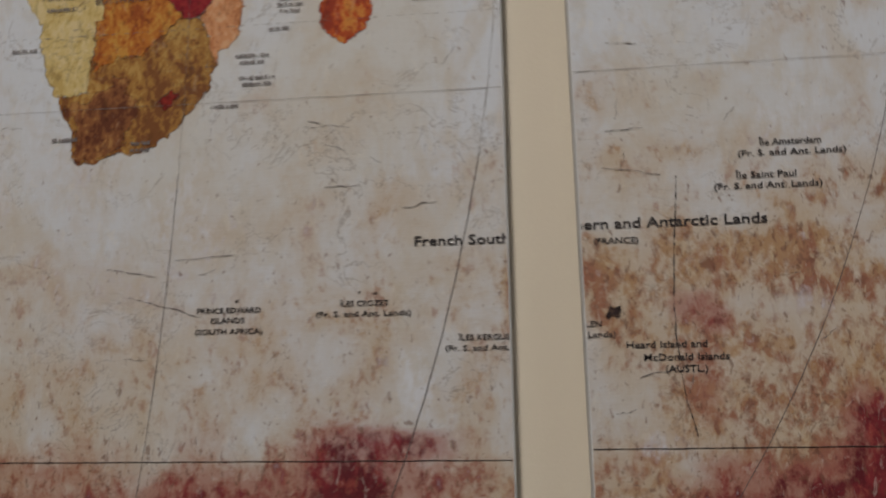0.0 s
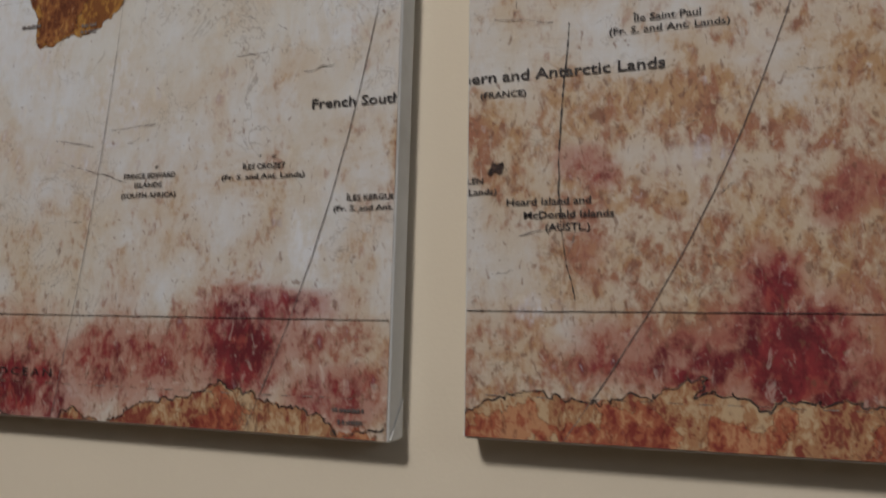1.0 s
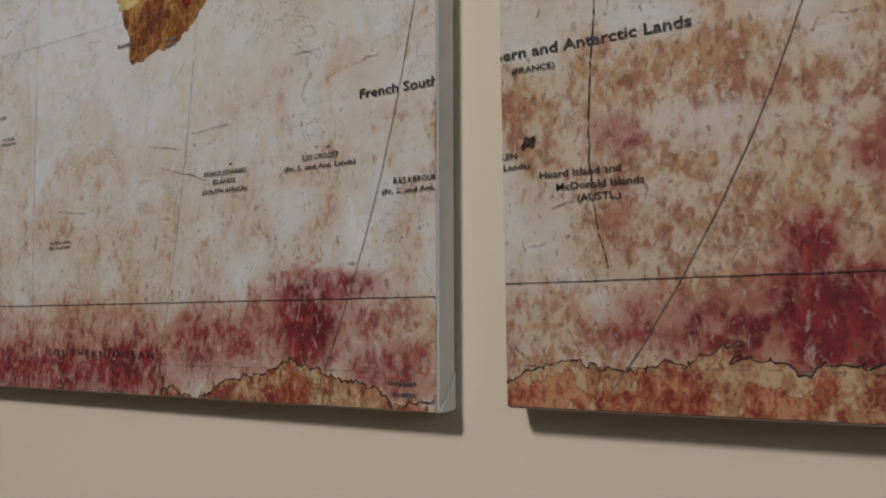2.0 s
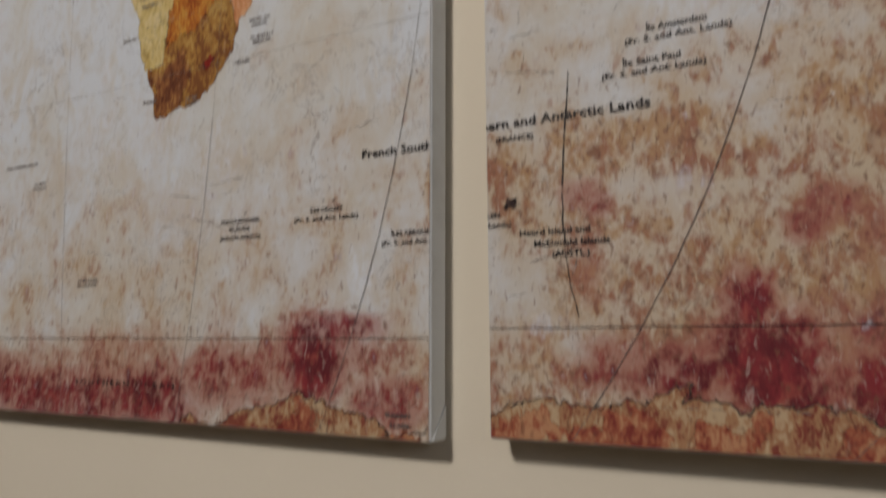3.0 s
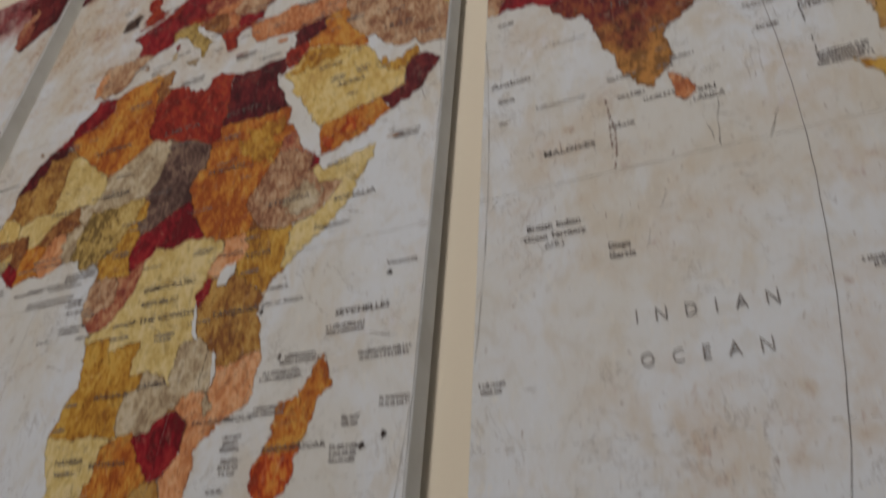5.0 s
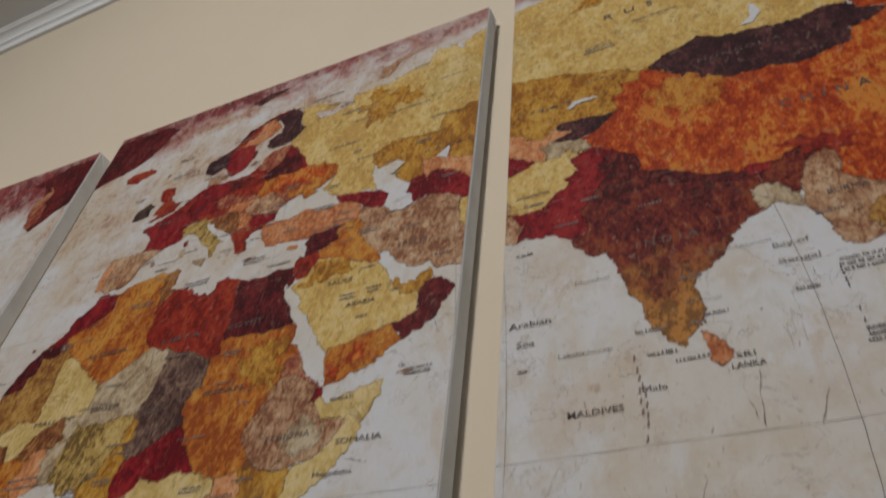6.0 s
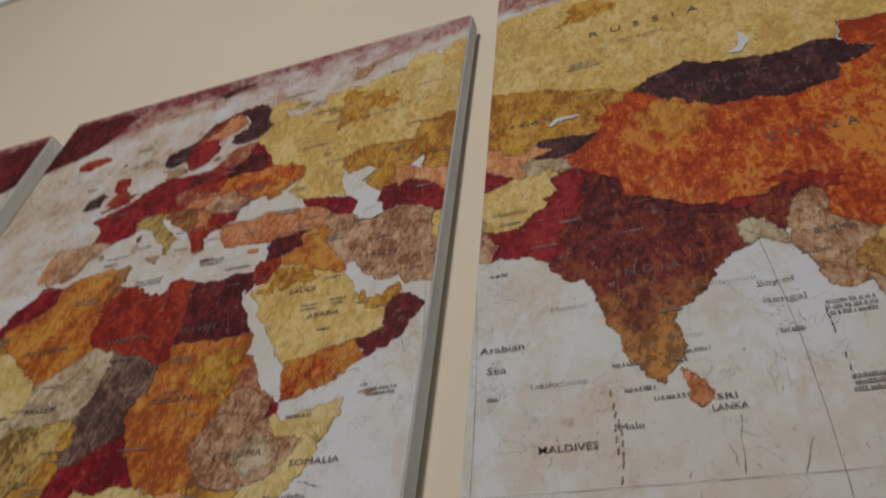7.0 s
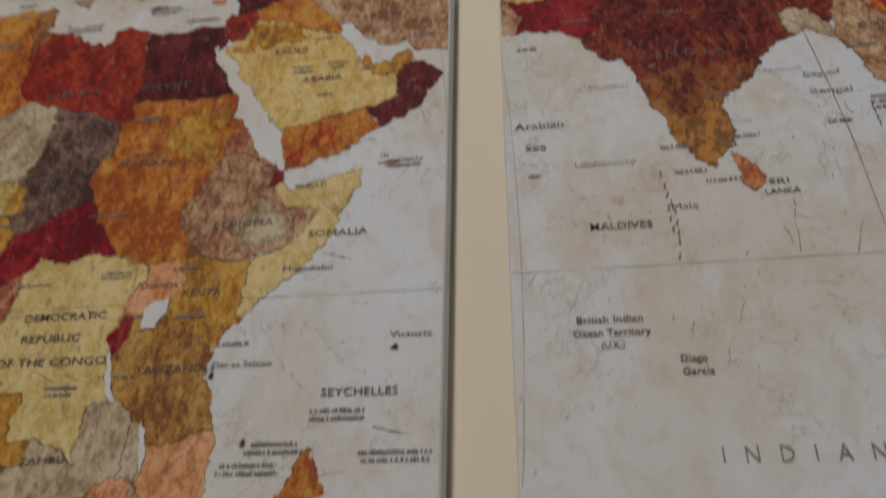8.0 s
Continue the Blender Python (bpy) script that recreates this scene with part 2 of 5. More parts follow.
structure("wall_north", slab((-4.6, WALL_Y, 0), (4.6, WALL_Y + 0.12, CEIL + 0.1)), WALL_PAINT, "plain beige painted plaster wall behind the map canvases", "wall")
structure("wall_south", slab((-4.6, -7.12, 0), (4.6, -7.0, CEIL + 0.1)), WALL_PAINT, "plain beige painted plaster wall closing the room", "wall")
structure("wall_west", slab((-4.72, -7.12, 0), (-4.6, WALL_Y + 0.12, CEIL + 0.1)), WALL_PAINT, "plain beige painted plaster side wall", "wall")
structure("wall_east", slab((4.6, -7.12, 0), (4.72, WALL_Y + 0.12, CEIL + 0.1)), WALL_PAINT, "plain beige painted plaster side wall", "wall")
structure("ceiling", slab((-4.6, -7.0, CEIL), (4.6, WALL_Y, CEIL + 0.1)), CEILING_PAINT, "flat matt off-white ceiling in shade", "ceiling")
structure("floor", slab((-4.6, -7.0, -0.1), (4.6, WALL_Y, 0)), FLOOR_WOOD, "brown oak floor of the room", "floor")


def moulding(name, profile, x0, x1, material, label, category):
    """A profile (distance from the wall, height) drawn along the wall."""
    bm = bmesh.new()
    ends = []
    for x in (x0, x1):
        ends.append([bm.verts.new((x, WALL_Y - d, z)) for d, z in profile])
    count = len(profile)
    for i in range(count):
        j = (i + 1) % count
        bm.faces.new((ends[0][i], ends[0][j], ends[1][j], ends[1][i]))
    bm.faces.new(ends[0][::-1])
    bm.faces.new(ends[1])
    bmesh.ops.recalc_face_normals(bm, faces=bm.faces[:])
    return structure(name, bm, material, label, category)


def crown_profile():
    z = CEIL
    cove = [(0.014 + 0.016 * (1 - math.cos(a)), z - 0.026 + 0.016 * math.sin(a)) for a in np.linspace(0, math.pi / 2, 7)]
    bead = [(0.009 + 0.003 * math.sin(a), z - 0.0265 - 0.003 * math.cos(a)) for a in np.linspace(0, math.pi, 5)]
    return [(0.0, z - 0.047), (0.006, z - 0.047), (0.0075, z - 0.045), (0.009, z - 0.034)] + bead + cove + [(0.032, z - 0.008), (0.036, z - 0.006), (0.036, z - 0.0005), (0.0, z - 0.0005)]


moulding("crown_moulding_trim", crown_profile(), -4.6, 4.6, TRIM_PAINT, "white painted cove crown moulding under the ceiling", "moulding")
moulding("baseboard", [(0, 0.001), (0.014, 0.001), (0.014, 0.07), (0.009, 0.085), (0, 0.085)], -4.6, 4.6, TRIM_PAINT, "white painted wooden baseboard along the wall", "baseboard")

# ---- the map print: Robinson projection ----
PANEL_W, PANEL_H, DEPTH = 0.506, 1.0, 0.018
LATS = [5 * i for i in range(19)]
LENGTHS = [1, .9986, .9954, .99, .9822, .973, .96, .9427, .9216, .8962, .8679, .835, .7986, .7597, .7186, .6732, .6213, .5722, .5322]
HEIGHTS = [0, .062, .124, .186, .248, .31, .372, .434, .4958, .5571, .6176, .6769, .7346, .7903, .8435, .8936, .9394, .9761, 1]


def on_map(lon, lat):
    """Metres right of the cut between the middle and the eastern canvas, and above the lower edge."""
    a = abs(lat)
    return (-0.2997 + 0.00601 * float(np.interp(a, LATS, LENGTHS)) * (lon - 9.6),
            0.46356 + 0.54871 * math.copysign(float(np.interp(a, LATS, HEIGHTS)), lat))


def wobble(u, z, size):
    """The small irregularities of a coast or border, the same for all that meet there."""
    a = noise.noise_vector((u * 55, 3.1, z * 55)) * 0.0030
    b = noise.noise_vector((u * 190, 7.7, z * 190)) * 0.0022
    c = noise.noise_vector((u * 520, 1.3, z * 520)) * 0.0014
    return u + (a.x + b.x + c.x) * size, z + (a.z + b.z + c.z) * size


def outline(numbers, size=1.0, closed=True):
    pts = [on_map(numbers[i], numbers[i + 1]) for i in range(0, len(numbers), 2)]
    out = []
    for i in range(len(pts) if closed else len(pts) - 1):
        (u0, z0), (u1, z1) = pts[i], pts[(i + 1) % len(pts)]
        steps = max(1, int(math.hypot(u1 - u0, z1 - z0) / 0.0010))
        for s in range(steps):
            out.append(wobble(u0 + (u1 - u0) * s / steps, z0 + (z1 - z0) * s / steps, size))
    if not closed:
        out.append(wobble(*pts[-1], size))
    return out


class Panel:
    def __init__(self, label, u0, place):
        self.u0, self.u1 = u0, u0 + PANEL_W
        self.thing = tagged(new("map_canvas"), label, "canvas print", "canvases of one world map")
        self.thing.matrix_world = place
        self.shift = 0.0
        self.lean = 0.0
        self.height = PANEL_H


# each canvas hangs a little crooked on its nail
WEST = Panel("stretched canvas of an aged world map with dark red top", -2 * PANEL_W, pose(-0.541, 0, 0.9955, 0, 0.45, 0))
MIDDLE = Panel("slightly crooked stretched canvas of an aged map of Africa and Europe", -PANEL_W, pose(0, 0, 1.0, 0, 0.45, 0))
EAST = Panel("stretched canvas of an aged map of Asia and Indian Ocean", 0.0, pose(0.0393, -0.0019, 1.0051, 0, 0.218, 0))
WEST.shift, MIDDLE.shift, EAST.shift = PANEL_W, 0.0, 0.0
EAST.lean, EAST.height = -0.007, 1.005
PANELS = (WEST, MIDDLE, EAST)
RIM = 0.0012


def pieces(bm):
    """The connected pieces of a mesh, largest first."""
    left, islands = set(bm.faces), []
    while left:
        grow, island = [left.pop()], []
        while grow:
            f = grow.pop()
            island.append(f)
            for e in f.edges:
                for g in e.link_faces:
                    if g in left:
                        left.discard(g)
                        grow.append(g)
        islands.append(island)
    islands.sort(key=lambda island: -sum(f.calc_area() for f in island))
    return islands


def clipped(bm, panel):
    """Cuts a flat print (u, 0, z) to a canvas; False when nothing is left."""
    for point, normal in (((panel.u0 + RIM, 0, 0), (-1, 0, panel.lean)), ((panel.u1 - RIM, 0, 0), (1, 0, 0)), ((0, 0, RIM), (0, 0, -1)), ((0, 0, panel.height - RIM), (0, 0, 1))):
        bmesh.ops.bisect_plane(bm, geom=bm.verts[:] + bm.edges[:] + bm.faces[:], dist=1e-7, plane_co=point, plane_no=normal, clear_outer=True)
        if not bm.faces:
            return False
    bmesh.ops.translate(bm, verts=bm.verts[:], vec=(panel.shift, 0, 0))
    return True


def lay(name, build, material, level, label=""):
    """Lays one printed piece on every canvas that it reaches, level steps of 0.03 mm above the cloth."""
    made = []
    for panel in PANELS:
        bm = build()
        us = [v.co.x for v in bm.verts]
        if max(us) < panel.u0 or min(us) > panel.u1 or not clipped(bm, panel):
            bm.free()
            continue
        if name == "printed_country":
            islands = pieces(bm)
            crumbs = [f for island in islands[1:] if sum(g.calc_area() for g in island) < 0.00012 for f in island]
            bmesh.ops.delete(bm, geom=crumbs, context="FACES")
        for v in bm.verts:
            v.co.y = -0.0004 - level * 0.00003
        for f in bm.faces:
            if f.normal.y > 0:
                f.normal_flip()
        made.append(part(name, bm, material, panel.thing, label))
    return made


def flat(points):
    """A flat filled shape, finely divided; crossings in its outline are resolved. inner: 0 at its edge, 1 from 3 mm inwards."""
    count = len(points)
    us, zs = [p[0] for p in points], [p[1] for p in points]
    rng = random.Random(count)
    inside = []
    for low, high, step in ((-1.02, -0.50, 0.006), (-0.50, 0.30, 0.0026), (0.30, 0.52, 0.008)):
        for u in np.arange(max(low, min(us)), min(high, max(us)), step):
            for z in np.arange(max(-0.01, min(zs)), min(1.01, max(zs)), step):
                inside.append((u + rng.uniform(-0.3, 0.3) * step, z + rng.uniform(-0.3, 0.3) * step))
    verts, _, faces, *_ = delaunay_2d_cdt([Vector(p) for p in list(points) + inside], [(i, (i + 1) % count) for i in range(count)], [list(range(count))], 1, 1e-6)
    bm = bmesh.new()
    made = [bm.verts.new((v.x, 0, v.y)) for v in verts]
    for f in faces:
        bm.faces.new([made[i] for i in f])
    islands = pieces(bm)
    bmesh.ops.delete(bm, geom=[f for island in islands[1:] for f in island], context="FACES")
    bmesh.ops.delete(bm, geom=[v for v in bm.verts if not v.link_faces], context="VERTS")
    bm.normal_update()
    layer = bm.verts.layers.float.new("inner")
    rim = np.array([(v.co.x, v.co.z) for v in bm.verts if v.is_boundary])
    rest = [v for v in bm.verts if not v.is_boundary]
    for k in range(0, len(rest), 400):
        places = np.array([(v.co.x, v.co.z) for v in rest[k:k + 400]])
        gaps = np.sqrt(((places[:, None] - rim[None]) ** 2).sum(-1).min(1))
        for v, gap in zip(rest[k:k + 400], gaps):
            v[layer] = min(1.0, float(gap) / 0.003)
    return bm


def fuller(points, by):
    """The outline pushed outwards."""
    count = len(points)
    turn = sum(points[i - 1][0] * points[i][1] - points[i][0] * points[i - 1][1] for i in range(count))
    out = []
    for i, (u, z) in enumerate(points):
        a, b = points[i - 3], points[(i + 3) % count]
        d = Vector((b[1] - a[1], a[0] - b[0]))
        d = d.normalized() * math.copysign(by, turn) if d.length > 1e-9 else Vector((0, 0))
        out.append((u + d.x, z + d.y))
    return out


def ribbon(points, width, closed=False, dash=0.0, rough=0.0):
    """A drawn line of a given width; dash: its dashes' length."""
    bm = bmesh.new()
    count = len(points)
    rng = random.Random(count)
    rows = []
    for i, (u, z) in enumerate(points):
        a = points[i - 1] if i or closed else points[i]
        b = points[(i + 1) % count] if i < count - 1 or closed else points[i]
        d = Vector((b[0] - a[0], b[1] - a[1]))
        d = d.normalized() if d.length > 1e-9 else Vector((1, 0))
        w = width * 0.5 * (1 + rough * (rng.random() - 0.5) * 2)
        rows.append((bm.verts.new((u - d.y * w, 0, z + d.x * w)), bm.verts.new((u + d.y * w, 0, z - d.x * w))))
    run = 0.0
    for i in range(count if closed else count - 1):
        j = (i + 1) % count
        run += math.hypot(points[j][0] - points[i][0], points[j][1] - points[i][1])
        if dash and int(run / dash) % 2:
            continue
        bm.faces.new((rows[i][0], rows[i][1], rows[j][1], rows[j][0]))
    bm.normal_update()
    return bm


LEVEL = [2]


def country(tone, *numbers, size=1.0, border=True, label="", edge=0.00028):
    """One printed country or island from its outline in degrees."""
    pts = outline(numbers, size)
    LEVEL[0] += 0.12
    level = LEVEL[0]
    words = label or tone.replace("_", " ") + " printed land"
    shape = flat(fuller(pts, 0.0008))
    for ob in lay("printed_country", shape.copy, PRINTS[tone], level, words):
        if border:
            panel = next(p for p in PANELS if p.thing == ob.parent)
            bm = ribbon(pts, edge, True, rough=0.7)
            if clipped(bm, panel):
                for v in bm.verts:
                    v.co.y = -0.0004 - (level + 12) * 0.00003
                bm.faces.index_update()
                for island in pieces(bm):
                    if len(island) < 6:
                        continue
                    run, kept = bm.copy(), {f.index for f in island}
                    bmesh.ops.delete(run, geom=[f for f in run.faces if f.index not in kept], context="FACES")
                    part("border", run, INK if edge > 0.0005 else BORDER_INK, ob)
                bm.free()
            else:
                bm.free()


def water(*numbers):
    pts = outline(numbers, 0.6)
    lay("printed_lake", lambda: flat(pts), PAPER, LEVEL[0] + 13, "pale printed inland water")


STAINS = {"crimson": [], "ochre": [], "bare_and_sheen": []}


def stain(kind, u, z, ru, rz, amount):
    STAINS[kind].append((u, z, ru, rz, amount))


# crimson along the lower and the upper edge
for spot in ((-0.088, 0.045, 0.026, 0.026, 1.25), (-0.068, 0.068, 0.034, 0.009, 0.95), (-0.058, 0.05, 0.03, 0.02, 0.55), (-0.235, 0.018, 0.045, 0.024, 0.95), (-0.34, 0.012, 0.12, 0.030, 0.85), (-0.45, 0.02, 0.08, 0.03, 0.9),
             (-0.17, 0.034, 0.08, 0.026, 0.68), (-0.03, 0.022, 0.03, 0.016, 0.8), (-0.26, 0.035, 0.26, 0.034, 0.46), (-0.12, 0.012, 0.04, 0.02, 0.5),
             (0.146, 0.042, 0.026, 0.024, 1.3), (0.137, 0.068, 0.012, 0.018, 1.1), (0.105, 0.036, 0.024, 0.014, 1.0), (0.072, 0.040, 0.030, 0.018, 0.62), (0.178, 0.117, 0.016, 0.012, 0.55), (0.163, 0.105, 0.012, 0.010, 0.6), (0.191, 0.028, 0.020, 0.02, 1.0), (0.158, 0.026, 0.02, 0.014, 1.0), (0.066, 0.126, 0.008, 0.008, 0.6), (0.205, 0.10, 0.022, 0.022, 0.55),
             (0.054, 0.132, 0.012, 0.009, 0.55), (0.10, 0.010, 0.022, 0.013, 0.6), (0.22, 0.035, 0.05, 0.03, 0.6), (0.058, 0.085, 0.010, 0.022, 0.40), (0.16, 0.012, 0.05, 0.012, 0.42), (0.19, 0.06, 0.03, 0.02, 0.45),
             (-0.2, 0.965, 0.22, 0.03, 0.34), (-0.40, 0.94, 0.08, 0.03, 0.3), (-0.46, 0.980, 0.10, 0.042, 1.0), (-0.33, 0.990, 0.11, 0.022, 1.0), (-0.19, 0.996, 0.15, 0.016, 0.8), (-0.02, 0.985, 0.10, 0.020, 0.58), (-0.12, 0.975, 0.12, 0.02, 0.45),
             (-0.60, 0.97, 0.16, 0.05, 1.0), (-0.75, 0.985, 0.2, 0.05, 1.0), (0.05, 0.99, 0.13, 0.020, 0.62), (0.3, 0.985, 0.2, 0.02, 0.5), (-0.24, 0.972, 0.022, 0.006, 0.7)):
    stain("crimson", *spot)
# ochre and rust over the southern waters
for spot in ((0.104, 0.160, 0.03, 0.012, 0.85), (0.072, 0.156, 0.016, 0.012, 0.85), (0.135, 0.142, 0.022, 0.012, 0.8), (0.0535, 0.088, 0.010, 0.016, 0.95), (0.14, 0.03, 0.09, 0.05, 0.85), (0.2, 0.08, 0.06, 0.05, 0.8), (0.176, 0.114, 0.022, 0.014, 1.0), (0.007, 0.148, 0.012, 0.022, 0.8), (0.085, 0.155, 0.065, 0.022, 0.72), (0.15, 0.19, 0.07, 0.02, 0.52), (0.02, 0.14, 0.02, 0.035, 0.62), (0.053, 0.09, 0.02, 0.034, 0.72), (0.12, 0.085, 0.10, 0.055, 0.58), (0.20, 0.15, 0.07, 0.06, 0.62),
             (0.08, 0.02, 0.15, 0.035, 0.66), (0.22, 0.06, 0.08, 0.055, 0.66), (0.03, 0.05, 0.04, 0.024, 0.45), (0.04, 0.215, 0.05, 0.018, 0.36), (0.21, 0.215, 0.05, 0.03, 0.5), (0.06, 0.12, 0.08, 0.05, 0.42), (0.25, 0.2, 0.06, 0.09, 0.5),
             (-0.251, 0.10, 0.022, 0.034, 0.46), (-0.109, 0.135, 0.024, 0.028, 0.44), (-0.07, 0.19, 0.04, 0.03, 0.34), (-0.32, 0.11, 0.03, 0.022, 0.52), (-0.02, 0.14, 0.016, 0.022, 0.44), (-0.22, 0.036, 0.32, 0.034, 0.66),
             (-0.06, 0.010, 0.05, 0.014, 0.6), (-0.03, 0.06, 0.03, 0.024, 0.42), (-0.10, 0.24, 0.04, 0.03, 0.26), (-0.20, 0.09, 0.05, 0.03, 0.28), (-0.33, 0.955, 0.10, 0.014, 0.42), (-0.38, 0.09, 0.06, 0.03, 0.4),
             (0.13, 0.43, 0.1, 0.03, 0.16), (0.05, 0.44, 0.05, 0.02, 0.2), (0.14, 0.30, 0.08, 0.03, 0.18), (0.02, 0.24, 0.03, 0.03, 0.26), (-0.12, 0.95, 0.14, 0.02, 0.3), (0.18, 0.36, 0.03, 0.03, 0.2)):
    stain("ochre", *spot[:4], spot[4] * (1.12 if spot[0] > 0 else 0.92))
for spot in ((-0.45, 0.84, 0.12, 0.07, 0.4), (-0.30, 0.88, 0.12, 0.05, 0.44), (-0.40, 0.75, 0.09, 0.05, 0.34), (-0.18, 0.92, 0.12, 0.03, 0.42), (-0.10, 0.93, 0.10, 0.03, 0.34), (-0.29, 0.71, 0.10, 0.03, 0.26), (-0.36, 0.80, 0.06, 0.05, 0.22), (-0.40, 0.90, 0.08, 0.03, 0.28), (-0.22, 0.90, 0.08, 0.03, 0.22), (-0.44, 0.62, 0.04, 0.08, 0.2), (0.03, 0.60, 0.03, 0.03, 0.26), (0.19, 0.50, 0.04, 0.04, 0.22), (0.06, 0.50, 0.04, 0.03, 0.2)):
    stain("ochre", *spot)
# a broad tan wash over the far south, deepened to paint in weaker light there
for spot in ((-0.25, 0.09, 0.32, 0.13, 0.32), (0.15, 0.10, 0.25, 0.12, 0.38), (-0.10, 0.12, 0.10, 0.06, 0.36), (-0.25, 0.03, 0.30, 0.05, 0.46)):
    stain("ochre", *spot)
# rubbed bare, cool white patches that also paint in the lamp's bluish sheen
stain("bare_and_sheen", -0.052, 0.10, 0.012, 0.022, 0.7), stain("bare_and_sheen", -0.20, 0.19, 0.06, 0.05, 0.34), stain("bare_and_sheen", -0.30, 0.24, 0.08, 0.06, 0.32), stain("bare_and_sheen", 0.108, 0.130, 0.018, 0.007, 0.36)
stain("bare_and_sheen", -0.30, 0.80, 0.10, 0.05, 0.4), stain("bare_and_sheen", 0.11, 0.235, 0.02, 0.02, 0.4), stain("bare_and_sheen", 0.03, 0.30, 0.03, 0.03, 0.3), stain("bare_and_sheen", -0.03, 0.45, 0.03, 0.06, 0.3)
stain("bare_and_sheen", 0.05, 0.58, 0.04, 0.03, 0.36), stain("bare_and_sheen", 0.17, 0.53, 0.04, 0.05, 0.36), stain("bare_and_sheen", -0.05, 0.94, 0.05, 0.02, 0.4), stain("bare_and_sheen", 0.032, 0.065, 0.014, 0.008, 0.4)


def leaning(bm, x0, lean):
    """A canvas a little out of square: its outer edge leans."""
    for v in bm.verts:
        v.co.x += lean * v.co.z * max(0.0, 1 - (v.co.x - x0) / PANEL_W)
    return bm


def canvas_body(panel):
    x1 = panel.u1 + panel.shift if panel is not EAST else PANEL_W
    x0 = x1 - PANEL_W
    part("stretched_cloth", leaning(bevelled_box((x0, 0, 0), (x1, DEPTH, panel.height), 0.0016, 3), x0, panel.lean), CLOTH, panel.thing, "off-white wrapped canvas sides")
    # folded cloth at the corners
    for cx, side in ((x0, -1), (x1, 1)):
        for cz, up in ((0.0, 1), (panel.height, -1)):
            bm = bmesh.new()
            edge = cx + side * 0.0007
            slope = panel.lean * cz if side < 0 else 0.0
            verts = [bm.verts.new((x + slope, y, z)) for x in (cx - side * 0.0005, edge) for y, z in ((0.002, cz + up * 0.0015), (DEPTH - 0.001, cz + up * 0.0015), (DEPTH - 0.001, cz + up * 0.021))]
            for f in ((0, 1, 2), (3, 4, 5), (0, 1, 4, 3), (1, 2, 5, 4), (2, 0, 3, 5)):
                bm.faces.new([verts[i] for i in f])
            bmesh.ops.recalc_face_normals(bm, faces=bm.faces[:])
            part("corner_fold", bm, CLOTH, panel.thing)
    # wooden stretcher behind and the nail it hangs on
    part("stretcher_bar", bevelled_box((x0 + 0.004, DEPTH, panel.height - 0.045), (x1 - 0.004, DEPTH + 0.003, panel.height - 0.005), 0.001), FLOOR_WOOD, panel.thing, "bare wooden stretcher bar")
    part("nail", bevelled_box(((x0 + x1) / 2 - 0.002, DEPTH + 0.002, panel.height - 0.05), ((x0 + x1) / 2 + 0.002, WALL_Y + 0.012, panel.height - 0.046), 0.0008), CLOTH, panel.thing, "small steel nail")
    # the printed front, with its stains
    nx, nz = 104, 204
    us = np.linspace(panel.u0 + 0.0009, panel.u1 - 0.0009, nx)
    zs = np.linspace(0.0009, panel.height - 0.0009, nz)
    grid_u, grid_z = np.meshgrid(us, zs)
    grid_u = grid_u + panel.lean * grid_z * (1 - (grid_u - panel.u0) / PANEL_W)
    verts = np.stack([grid_u + panel.shift, np.full_like(grid_u, -0.0004), grid_z], -1).reshape(-1, 3)
    faces = [(j * nx + i, j * nx + i + 1, (j + 1) * nx + i + 1, (j + 1) * nx + i) for j in range(nz - 1) for i in range(nx - 1)]
    mesh = bpy.data.meshes.new("printed_sheet")
    mesh.from_pydata(verts.tolist(), [], faces)
    for kind, spots in STAINS.items():
        total = np.zeros(grid_u.shape)
        for u, z, ru, rz, amount in spots:
            total = np.maximum(total, amount * np.exp(-(np.abs((grid_u - u) / ru) ** 2.6 + np.abs((grid_z - z) / rz) ** 2.6) * 0.7))
        layer = mesh.attributes.new(kind, "FLOAT", "POINT")
        layer.data.foreach_set("value", total.reshape(-1).astype(np.float32))
    mesh.materials.append(PAPER)
    ob = new("printed_sheet", mesh)
    ob.parent = panel.thing
    tagged(ob, "cream map paper print, stained ochre and crimson")


for panel in PANELS:
    canvas_body(panel)

# ---- printed countries, in degrees east and north ----
# plain tints under the borders
country("gold", 49, 50, 62, 56, 75, 56, 95, 52, 92, 44, 60, 44, border=False)
country("maroon", 62, 33, 70, 38, 78, 36, 90, 30, 97, 29, 93, 24, 80, 24, 70, 25, 63, 27, border=False)
country("brown", 3, 48, 8, 53, 22, 53, 30, 56, 30, 48, 27, 43.5, 21, 42, 16, 45.5, 8, 46.5, border=False)
country("umber", 0, 33, 22, 29, 30, 28, 34, 18, 40, 8, 36, -5, 36, -12, 30, -24, 20, -28, 15, -15, 14, 0, 10, 8, -8, 9, -14, 16, -8, 25, border=False)
# Africa
country("crimson", -13.2, 27.7, -8.7, 27.7, -8.7, 28.7, -5, 30, -3.6, 31, -1.2, 32.2, -1.8, 35, -2.9, 35.3, -5.3, 35.9, -6, 35.7, -6.8, 34, -9.3, 32.5, -9.8, 31, -9.6, 30, -11, 28.8)
country("maroon", -17, 20.8, -13, 21.3, -13, 23, -12, 23.5, -12, 26, -8.7, 26, -8.7, 27.7, -13.2, 27.7, -14.5, 26.2, -16, 23.7)
